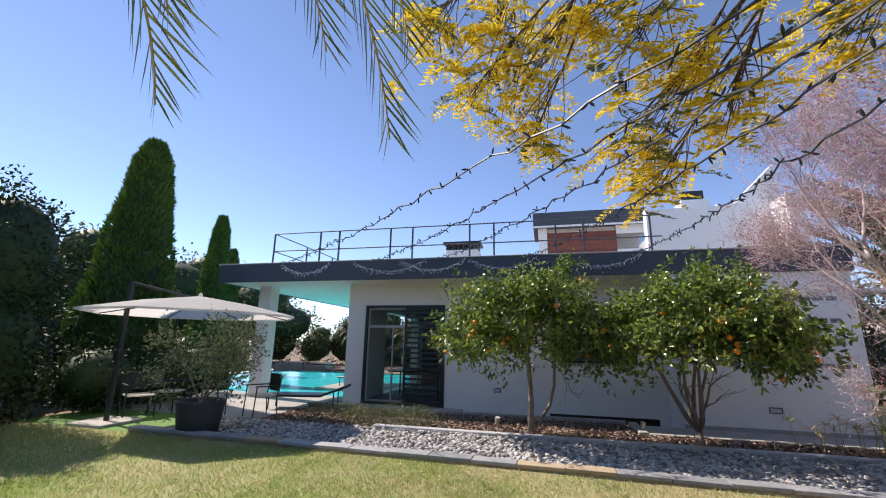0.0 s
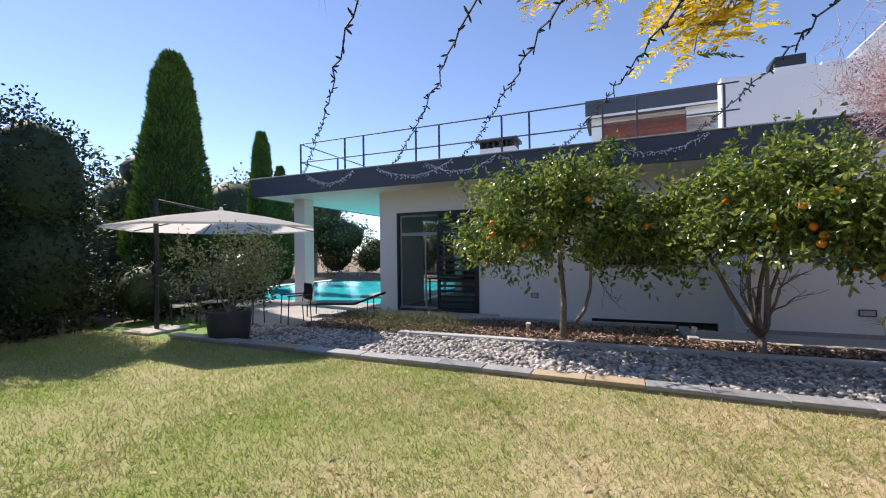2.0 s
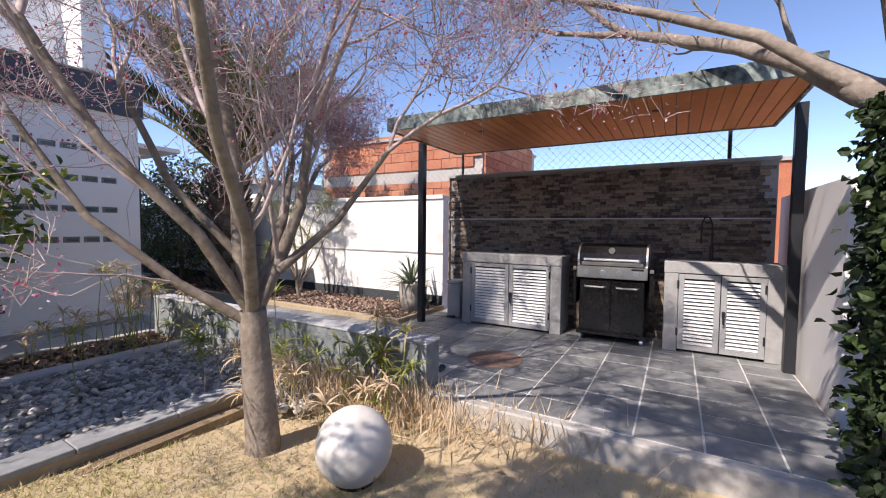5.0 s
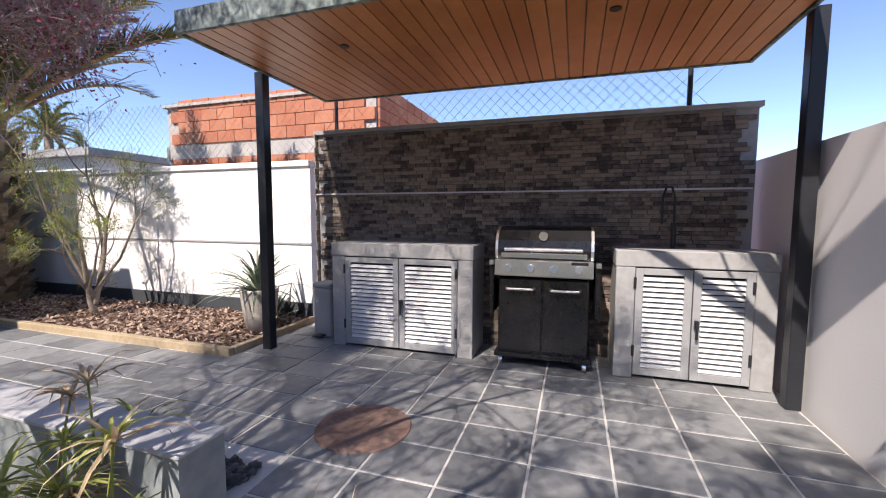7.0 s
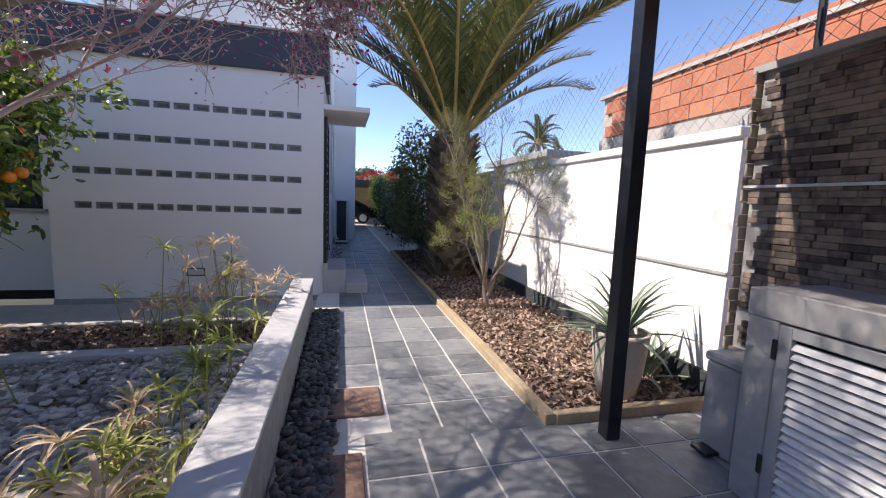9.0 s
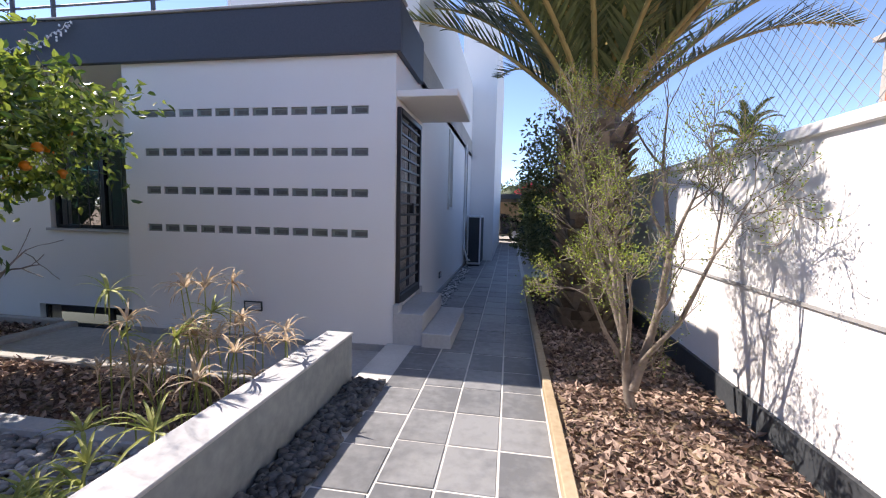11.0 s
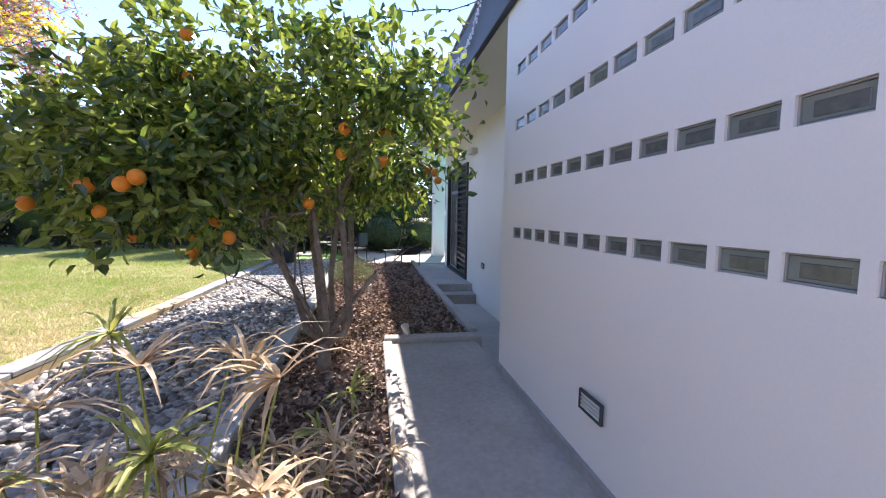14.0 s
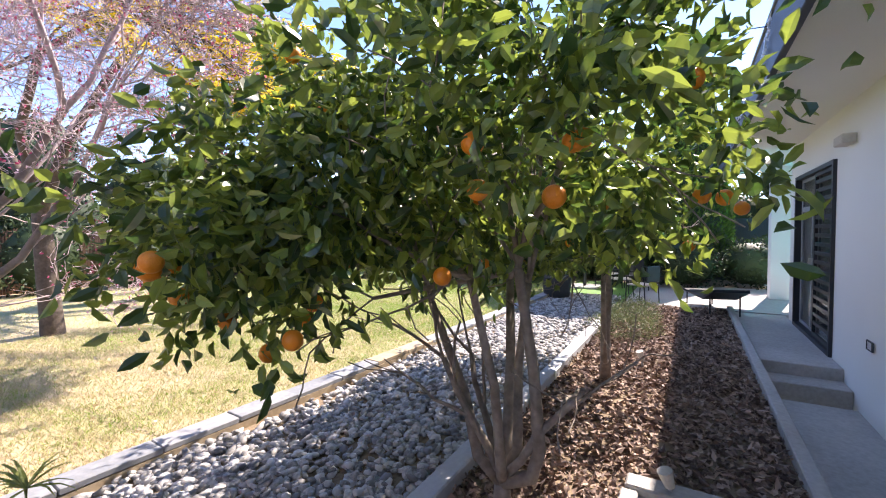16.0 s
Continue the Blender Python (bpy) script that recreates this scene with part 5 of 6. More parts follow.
# ---- terrace by the pool ----
um = thing("cantilever_umbrella", (-7.3, 6.7, -0.09), "white cantilever parasol on a dark pole", "parasol")
part("pole", Geo().tube([(0, 0, 0.04), (0, 0, 1.2), (0.0, 0, 2.6)], 0.045, 10), M["frame"], um)
part("base_plate", Geo().box(-0.4, 0.4, -0.4, 0.4, 0, 0.05, 0.01), M["concrete"], um)
part("arm", Geo().rod((0, 0, 2.58), (1.05, 0.48, 2.32), 0.022, 8), M["frame"], um)
part("crank_box", Geo().box(-0.06, 0.06, -0.06, 0.06, 1.1, 1.3, 0.01), M["frame"], um)
can = Geo()
N8 = 8
ring = [(1.15 + 1.88 * math.cos(2 * math.pi * i / N8 + 0.3), 0.52 + 1.88 * math.sin(2 * math.pi * i / N8 + 0.3), 2.0) for i in range(N8)]
mids = [(1.15 + 0.94 * math.cos(2 * math.pi * i / N8 + 0.3), 0.52 + 0.94 * math.sin(2 * math.pi * i / N8 + 0.3), 2.21) for i in range(N8)]
low = [(x, y, z - 0.035) for x, y, z in ring]
can.add(ring + mids + [(1.15, 0.52, 2.36)] + low, [(i, (i + 1) % 8, 8 + (i + 1) % 8, 8 + i) for i in range(8)] + [(8 + i, 8 + (i + 1) % 8, 16) for i in range(8)] + [(17 + i, 17 + (i + 1) % 8, (i + 1) % 8, i) for i in range(8)])
part("canopy", can, M["canvas"], um, "white canvas canopy")
for p in ring:
    part("rib", Geo().rod((1.15, 0.52, 2.31), (p[0], p[1], p[2] - 0.02), 0.012, 5), M["frame"], um)
part("hub", Geo().lathe([(0.001, 0), (0.05, 0), (0.03, 0.08), (0.001, 0.1)], (1.15, 0.52, 2.33), 12), M["canvas"], um)


def garden_chair(at, turn):
    c = thing("garden_chair", at, "black metal garden chair with a pale seat", "chair", "chairs under the parasol", turn=turn)
    for x in (0.0, 0.5):
        part("leg", Geo().tube([(x, 0.0, 0), (x, 0.02, 0.42), (x, 0.03, 0.62)], 0.013, 6), M["frame"], c)
        part("leg", Geo().tube([(x, 0.5, 0), (x, 0.47, 0.42), (x, 0.55, 0.85)], 0.013, 6), M["frame"], c)
        part("armrest", Geo().box(x - 0.025, x + 0.025, 0.0, 0.5, 0.61, 0.635, 0.006), M["frame"], c)
    part("seat", Geo().box(0.01, 0.49, 0.02, 0.48, 0.41, 0.44, 0.01), M["canvas"], c)
    part("backrest", Geo().box(0.02, 0.48, 0.50, 0.53, 0.5, 0.86, 0.01), M["frame"], c)
    return c


gc = garden_chair((-7.3, 7.0, -0.09), 60)
copy_thing(gc, pose(-6.3, 7.5, -0.09, 0, 0, 20))
copy_thing(gc, pose(-7.1, 7.9, -0.09, 0, 0, 110))
copy_thing(gc, pose(-5.7, 8.3, -0.12, 0, 0, -30))


def lounger(at, turn):
    s = thing("sun_lounger", at, "dark sun lounger by the pool", "sun lounger", "loungers by the pool", turn=turn)
    part("bed", Geo().box(0, 1.3, 0, 0.6, 0.28, 0.33, 0.01), M["frame"], s)
    part("backrest", Geo().add([(1.3, 0, 0.28), (1.9, 0, 0.5), (1.9, 0.6, 0.5), (1.3, 0.6, 0.28), (1.3, 0, 0.33), (1.88, 0, 0.55), (1.88, 0.6, 0.55), (1.3, 0.6, 0.33)], [(0, 1, 2, 3), (7, 6, 5, 4), (0, 4, 5, 1), (1, 5, 6, 2), (2, 6, 7, 3), (3, 7, 4, 0)]), M["frame"], s)
    for x in (0.1, 1.6):
        for y in (0.05, 0.55):
            part("leg", Geo().rod((x, y, 0), (x, y, 0.3 if x < 1 else 0.4), 0.016), M["frame"], s)
    return s


lg = lounger((-5.9, 9.2, -0.12), 15)
copy_thing(lg, pose(-11.5, 21.8, -0.12, 0, 0, 20))
copy_thing(lg, pose(-13.0, 21.9, -0.12, 0, 0, 20))
copy_thing(lg, pose(-6.2, 14.3, -0.09, 0, 0, 80))

pot = thing("potted_shrub", (-5.1, 6.5, -0.1), "leafy shrub in a round anthracite pot", "potted plant")
part("pot", Geo().lathe([(0.001, 0), (0.30, 0), (0.335, 0.25), (0.36, 0.5), (0.365, 0.54), (0.33, 0.54), (0.32, 0.48), (0.001, 0.47)], seg=28), M["potgrey"], pot, smooth=True)
rngp = np.random.default_rng(77)
pw, ptips = Geo(), []
for k in range(5):
    grow(rngp, (0, 0, 0.47), Vector(rngp.normal(size=3)) * 0.45 + Vector((0.1, 0.1, 0.9)), 0.75, 0.02, 2, pw, ptips, 3, 0.6, 0.02, 0.7)
part("stems", pw, M["bark"], pot, fix=False)
q = np.repeat(np.array(ptips), 7, axis=0)
q = q + rngp.normal(size=q.shape) * 0.09
v, f = leaves(q, 0.075, 0.04, rngp, None, 1.0)
raw("leaves", v, f, M["potleaf"], pot)
q = blob_points(900, (0.25, 0.1, 1.1), (0.62, 0.55, 0.55), rngp, 0.3, 0.4, 3)
v, f = leaves(q, 0.075, 0.04, rngp, None, 1.0)
raw("outer_leaves", v, f, M["potleaf"], pot)

# ---- hedges, cypresses, far garden ----
def cypress(at, h, r, seed, label):
    rng = np.random.default_rng(seed)
    t = thing("cypress", at, label, "cypress", "clipped cypresses")
    part("trunk", Geo().tube([(0, 0, 0), (0, 0, h * 0.5)], [0.16, 0.08], 8), M["darkbark"], t)
    n = int(5200 * r * h / 3)
    z = rng.random(n) ** 0.9
    a = rng.uniform(0, 2 * math.pi, n)
    prof = np.minimum(1, (1.02 - z) * 9) ** 0.5 * (1 - 0.76 * z) * (0.55 + 0.45 * np.minimum(1, z * 6))
    rr = r * prof * (0.93 + 0.09 * rng.random(n))
    rr *= 1 + 0.06 * np.sin(a * 5 + z * 20)
    q = np.stack([np.cos(a) * rr, np.sin(a) * rr, 0.15 + z * h], axis=1)
    ax = np.stack([np.cos(a) * 0.6, np.sin(a) * 0.6, np.full(n, 1.0)], axis=1)
    v, f = leaves(q, 0.17, 0.05, rng, ax, 0.35)
    raw("crown", v, f, M["cypress"], t)
    # dark shell added within the leaves as the shaded depth of the cypress
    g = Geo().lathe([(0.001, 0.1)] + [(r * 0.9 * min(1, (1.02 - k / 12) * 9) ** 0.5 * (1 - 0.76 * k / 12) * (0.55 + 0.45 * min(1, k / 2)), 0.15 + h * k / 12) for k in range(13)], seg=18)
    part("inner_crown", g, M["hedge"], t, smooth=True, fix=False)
    return t


cypress((-10.6, 9.3, -0.13), 7.1, 1.35, 1, "tall clipped cypress with a rounded tip")
cypress((-13.4, 15.2, -0.15), 6.8, 0.85, 2, "tall narrow cypress behind the pool")
cypress((-16.0, 19.0, -0.12), 6.2, 0.8, 3, "far narrow cypress beyond the pool")
for i, (x, y, h, r) in enumerate(((-8.75, 5.4, 4.35, 0.92), (-8.6, 3.7, 3.4, 1.15), (-10.0, 1.2, 4.3, 1.4), (-10.2, -2.0, 4.0, 1.5), (-10.4, -5.5, 4.2, 1.6), (-12.3, 6.5, 4.0, 1.5))):
    blobs = [((0, 0, h * 0.30), (r * 0.95, r * 1.2, h * 0.34)), ((0, 0.1, h * 0.66), (r * 0.85, r * 1.05, h * 0.34))]
    b = bush("hedge", (x, y, -0.1), 500 + i, blobs, 9000 if i < 2 else 3000, (0.10, 0.055) if i < 2 else (0.13, 0.07), "hedge", "tall dense dark green hedge on the garden's edge", "hedge", [((0, -0.4, 0), (0, -0.4, h * 0.5), 0.1), ((0.1, 0.4, 0), (0.1, 0.4, h * 0.5), 0.1)], "boundary hedge")
for i, (x, y) in enumerate(((-8.9, 7.6), (-8.8, 9.2), (-9.4, 10.8), (-11.2, 12.0), (-9.9, 6.3))):
    bush("jasmine_hedge", (x, y, -0.13), 520 + i, [((0, 0, 0.7), (0.75, 0.95, 0.8))], 1500, (0.10, 0.06), "hedge", "dark hedge shrub behind the turf", "hedge", None, "shrubs behind the turf")
rngf = np.random.default_rng(900)
FAR = [(-20, 10, 5.5, 2.6), (-19, 14, 6.2, 2.8), (-21, 20, 7.0, 3.2), (-17, 23, 6.4, 2.8), (-22, 27, 7.2, 3.4), (-13, 31, 5.0, 2.6), (-8, 33, 5.5, 2.8), (-3, 35, 5.6, 2.8), (-18, 5, 6.5, 2.8), (-17, 0, 5.8, 2.8), (-16, -5, 6.2, 2.8), (9.0, 42, 4.6, 2.6), (5.0, 46, 5.2, 3.0), (12, 40, 4.6, 2.4), (-12, -12, 5.5, 2.8), (-6, -13.5, 6.0, 3.0), (0, -14, 6.5, 3.2), (6, -13, 5.6, 2.8), (11, -9, 5.0, 2.6), (-16, -10, 6, 3)]
for i, (x, y, h, r) in enumerate(FAR):
    blobs = [((rngf.normal() * 0.5, rngf.normal() * 0.5, h * 0.62), (r * 0.8, r * 0.8, h * 0.30)), ((rngf.normal() * r * 0.4, rngf.normal() * r * 0.4, h * 0.42), (r, r, h * 0.26)), ((rngf.normal() * r * 0.4, rngf.normal() * r * 0.4, h * 0.82), (r * 0.5, r * 0.5, h * 0.16))]
    bush("garden_tree", (x, y, -0.12), 600 + i, blobs, 2600, (0.26, 0.13), "farleaf" if i % 3 else "olive", "leafy tree beyond the garden", "tree", [((0, 0, 0), (0.1, 0, h * 0.6), 0.16)], "trees round the garden")
for i, (x, y, h) in enumerate(((-10.5, 25.5, 4.6), (-8.2, 27.5, 3.6), (-6.8, 24.5, 5.2), (-12.5, 28, 3.8))):
    palm("fan_palm", (x, y, -0.12), 700 + i, h * 0.55, 0.16, 22, 1.7, "palm in the garden beyond the pool", droop=1.1, lift=(-0.3, 1.3), scales=False)
palm("street_palm", (17.5, 26.0, -0.1), 710, 5.0, 0.2, 26, 1.9, "fan palm behind the boundary wall", droop=1.1, lift=(-0.2, 1.4), scales=False)
for i in range(6):
    bush("hedge", (-15 + i * 2.4, 32.0, -0.1), 560 + i, [((0, 0, 1.6 + 0.4 * (i % 2)), (1.7, 1.0, 1.7 + 0.4 * (i % 2)))], 1300, (0.2, 0.1), "hedge", "tall hedge behind the pool wall", "hedge", None, "hedge beyond the pool")
for i, (x, y, rx, h) in enumerate(((-15.5, 27.5, 1.6, 2.4), (-13.6, 28.2, 1.5, 3.0), (-11.8, 28.6, 1.4, 2.2), (-17.5, 26.0, 1.8, 3.2), (-9.6, 29.0, 1.2, 1.1), (-7.4, 29.1, 1.2, 0.9))):
    bush("garden_shrub", (x, y, -0.12), 590 + i, [((0, 0, h * 0.5), (rx, 0.8, h * 0.55)), ((0.3, 0.1, h * 0.85), (rx * 0.6, 0.6, h * 0.3))], 1600, (0.16, 0.08), "hedge" if i % 2 else "olive", "dense shrub in front of the wall beyond the pool", "shrub", None, "shrubs beyond the pool")
structure("wall_pool_far", Geo().box(-14.0, -4.5, 30.0, 30.2, -0.2, 1.9), M["plaster"], "white wall beyond the pool")
structure("wall_garden_west", Geo().box(-11.6, -11.4, -12, 11.5, -0.2, 1.9), M["plinth"], "dark garden wall behind the hedge")
for i in range(8):
    hh = 4.2 + 0.9 * math.sin(i * 2.1)
    bush("hedge", (-11.0 + i * 2.7, -9.0 - 0.4 * (i % 2), -0.1), 580 + i, [((0, 0, hh * 0.4), (1.7, 1.2, hh * 0.42)), ((0.3, 0, hh * 0.75), (1.3, 1.0, hh * 0.3))], 2600, (0.2, 0.1), "hedge" if i % 3 else "farleaf", "tall dark hedge behind the reed screen", "hedge", None, "hedge behind the reed screen")
# reed screen and ground cover at the back of the lawn
reed = Geo()
rr_ = random.Random(8)
for i in range(620):
    x = -11.3 + i * 0.033
    reed.box(x, x + 0.028, -7.05 + rr_.uniform(-0.012, 0.012), -7.0 + rr_.uniform(-0.012, 0.012), -0.1, 1.75 + rr_.uniform(-0.08, 0.05))
tagged(part("reed_fence", reed, M["reed"], fix=False), "brown reed screen behind the lawn", "fence", "", "stuff")
structure("reed_rail", Geo().box(-11.3, 9.2, -7.1, -7.06, 1.5, 1.56).box(-11.3, 9.2, -7.2, -7.1, -0.2, 1.5), M["darkbark"], "dark backing of the reed screen")
for i in range(7):
    bush("hedge", (-9.5 + i * 2.1, -5.9 - 0.3 * (i % 2), -0.1), 540 + i, [((0, 0, 0.5 + 0.3 * (i % 3)), (1.1, 0.6, 0.7 + 0.3 * (i % 3)))], 1500, (0.12, 0.07), "hedge" if i % 2 else "farleaf", "leafy shrub in front of the reed screen", "shrub", None, "shrubs at the back of the lawn")

# ---- beyond the boundary: brick building, wire fence, carport ----
bh = thing("brick_building", (12.0, 6.8, -0.1), "unfinished neighbour building of hollow orange brick and concrete", "building")
part("wall", Geo().box(0.06, 4.0, 0, 5.2, 0, 3.75), M["mortar"], bh)
part("lintel", Geo().box(0.0, 0.06, 0.0, 5.2, 2.62, 2.90), M["mortar"], bh, "grey concrete beam")
part("roof_edge", Geo().box(-0.04, 4.05, -0.05, 5.25, 3.75, 3.81), M["mortar"], bh)
bk = Geo().box(0, 0.06, 0, 0.43, 0, 0.23, 0.006).mesh("brick")
rb = random.Random(4)
for r in range(15):
    z = 0.3 + r * 0.24
    if 2.5 < z < 2.9:
        continue
    for c in range(12):
        y = c * 0.44 - (0.22 if r % 2 else 0)
        if -0.01 < y < 4.8 and z > 1.5:
            o = part("brick", bk, M["brick"], bh)
            o.location = (0.004 + rb.uniform(-0.006, 0.004), y, z)
bk2 = Geo().box(0, 0.43, 0, 0.06, 0, 0.23, 0.006).mesh("brick")
for r in range(5, 15):
    z = 0.3 + r * 0.24
    for c in range(8):
        o = part("brick", bk2, M["brick"], bh)
        o.location = (0.1 + c * 0.44, -0.062 + rb.uniform(-0.004, 0.004), z)
bh2 = thing("brick_building", (14.5, 0.5, -0.1), "low orange brick roof behind the grill wall", "building")
part("wall", Geo().box(0, 6, 0, 6.0, 0, 3.0), M["brick"], bh2)
part("roof_edge", Geo().box(-0.05, 6, -0.05, 6.05, 3.0, 3.08), M["mortar"], bh2)
nh = thing("neighbour_house", (13.0, 16.0, -0.1), "far white neighbour building with a flat roof", "building")
part("wall", Geo().box(0, 5, 0, 5, 0, 3.0), M["plaster"], nh)
part("roof", Geo().box(-0.3, 5.3, -0.3, 5.3, 3.0, 3.2), M["render"], nh)
fn = thing("wire_fence", (9.25, 1.8, 1.93), "chain-link fence on the boundary wall", "fence")
for y in (0.45, 4.09):
    part("post", Geo().rod((0, y, 0.0), (0, y, 0.95), 0.022, 8), M["frame"], fn)
wire = Geo()
for k in range(-8, 130):
    for s in (1, -1):
        y0, y1 = k * 0.11, k * 0.11 + 0.8
        a, b = (y0, y1) if s > 0 else (y1, y0)
        if y0 >= 0 and y1 <= 14:
            wire.tube([(0, a, 0.05), (0, b, 0.85)], 0.0022, 3, cap=False)
part("wire_mesh", wire, M["mesh"], fn, fix=False)
cp = thing("carport", (6.6, 26.6, -0.03), "dark flat carport at the end of the path", "carport")
part("roof", Geo().box(-0.6, 4.5, 0, 6, 2.15, 2.4, 0.01), M["plinth"], cp)
for x, y in ((-0.5, 0.1), (2.4, 0.1), (-0.5, 5.8), (2.4, 5.8)):
    part("post", Geo().box(x - 0.05, x + 0.05, y - 0.05, y + 0.05, 0, 2.15), M["frame"], cp)
part("back_wall", Geo().box(-0.6, 4.5, 6.1, 6.3, 0, 2.15), M["ochre"], cp)
car = thing("car", (4.3, 27.7, -0.03), "parked black car under the carport", "car")
prof = [(0.0, 0.35), (0.05, 0.75), (0.9, 0.92), (1.5, 1.38), (2.9, 1.42), (3.8, 0.98), (4.35, 0.85), (4.4, 0.35)]
n = len(prof)
part("body", Geo().add([(x, 0, z) for x, z in prof] + [(x, 1.75, z) for x, z in prof], [tuple(range(n)), tuple(range(2 * n - 1, n - 1, -1))] + [(i, n + i, n + (i + 1) % n, (i + 1) % n) for i in range(n)]), M["carpaint"], car)
part("window", Geo().add([(1.05, -0.004, 0.95), (1.55, -0.004, 1.3), (2.8, -0.004, 1.34), (3.5, -0.004, 0.98)], [(0, 1, 2, 3)]), M["glass"], car)
for x in (0.85, 3.5):
    w = part("wheel", Geo().tube([(x, -0.03, 0.33), (x, 0.2, 0.33)], 0.33, 20), M["rubber"], car)
    part("rim", Geo().tube([(x, -0.04, 0.33), (x, -0.02, 0.33)], 0.21, 12), M["steel"], w)
bush("bougainvillea", (9.5, 36, 0), 800, [((0, 0, 2.7), (1.8, 0.8, 0.8))], 1500, (0.14, 0.10), "redflower", "red flowering creeper beyond the carport", "shrub")
bench = thing("stone_bench", (8.1, 24.0, -0.03), "low concrete bench by the drive", "bench")
part("seat", Geo().box(0, 0.9, 0, 0.4, 0.3, 0.4, 0.01), M["concrete"], bench)
for x in (0.05, 0.7):
    part("leg", Geo().box(x, x + 0.15, 0.05, 0.35, 0, 0.3, 0.006), M["concrete"], bench)

# ---- fittings on the house ----
ac = thing("air_conditioner", (6.42, 16.6, -0.02), "white outdoor air conditioner with dark grille", "air conditioner")
part("case", Geo().box(0, 0.36, 0, 0.85, 0.06, 1.36, 0.02), M["whitepaint"], ac)
part("grille", Geo().box(0.36, 0.375, 0.05, 0.8, 0.12, 1.3, 0.004).box(0.04, 0.32, -0.012, 0.0, 0.12, 1.3, 0.004), M["plinth"], ac)
for z in (0.0, 0.7):
    part("foot", Geo().box(0.02, 0.34, z, z + 0.1, 0, 0.06), M["frame"], ac)
pipe = thing("drain_pipe", (6.38, 16.3, 0), "pipes running down the side wall", "pipe")
for k, y in enumerate((0.0, 0.12)):
    part("pipe", Geo().tube([(0, y, 3.1 - 0.2 * k), (0, y, 0.5), (0.08, y + 0.1, 0.2), (0.12, y + 0.3, 0.15)], 0.025, 8), M["slateblue"] if k else M["whitepaint"], pipe)
for i, (y, z0, z1, w) in enumerate(((13.6, 1.5, 2.9, 0.45), (16.3, 1.4, 3.0, 0.6))):
    w1 = tagged(part("window_" + str(4 + i), Geo().box(6.34, 6.37, y, y + 0.05, z0, z1).box(6.34, 6.37, y + w, y + w + 0.05, z0, z1).box(6.34, 6.37, y, y + w, z1, z1 + 0.05).box(6.34, 6.37, y, y + w, z0 - 0.05, z0), M["whitepaint"]), "white-barred window in the side wall", "", "", "structure")
    for k in range(3):
        part("bar", Geo().rod((6.37, y + 0.12 + 0.11 * k, z0), (6.37, y + 0.12 + 0.11 * k, z1), 0.008), M["whitepaint"], w1)
    part("pane", Geo().box(6.342, 6.348, y + 0.05, y + w, z0, z1), M["glass"], w1)
for i, (x, y, z, nx) in enumerate(((4.72, 9.99, 0.31, 0), (-0.67, 10.89, 0.365, 0), (6.35, 12.8, 0.32, 1))):
    gr = thing("wall_vent", (x, y, z), "small grey louvred vent in the wall", "vent", "wall vents")
    fr = bars(Geo(), -0.11, 0.11, -0.018, 0.0, -0.055, 0.055, 0.014) if i == 0 else bars(Geo(), -0.08, 0.08, -0.018, 0.0, -0.05, 0.05, 0.012)
    part("frame", fr, M["plinth"], gr)
    for k in range(4):
        part("slat", Geo().box(-0.095 if i == 0 else -0.066, 0.095 if i == 0 else 0.066, -0.012, -0.002, -0.04 + k * 0.021, -0.028 + k * 0.021), M["alu"], gr)
    if nx:
        gr.matrix_basis = pose(x, y, z, 0, 0, 90)
sc = thing("wall_lamp", (-1.45, 10.86, 2.55), "small beige wall lamp beside the door", "wall lamp")
part("shade", Geo().box(-0.16, 0.16, -0.09, 0.04, -0.05, 0.06, 0.01), M["clay"], sc)
for i, (x, y) in enumerate(((-0.45, 8.85), (2.2, 9.25))):
    sl = thing("garden_spot", (x, y, -0.12), "small garden spotlight in the mulch", "spotlight", "garden spotlights")
    part("spike", Geo().rod((0, 0, 0), (0, 0, 0.1), 0.012), M["greyframe"], sl)
    part("head", Geo().tube([(0, 0, 0.1), (0.02, -0.03, 0.2)], [0.03, 0.045], 12), M["clay"], sl)

# room seen through the sliding door
tb = thing("dining_table", (-3.2, 12.6, -0.11), "dark dining table inside the room", "table")
part("tabletop", Geo().box(-0.8, 0.8, -0.45, 0.45, 0.72, 0.76, 0.006), M["frame"], tb)
for x in (-0.7, 0.7):
    for y in (-0.38, 0.38):
        part("leg", Geo().rod((x, y, 0), (x, y, 0.72), 0.025), M["frame"], tb)

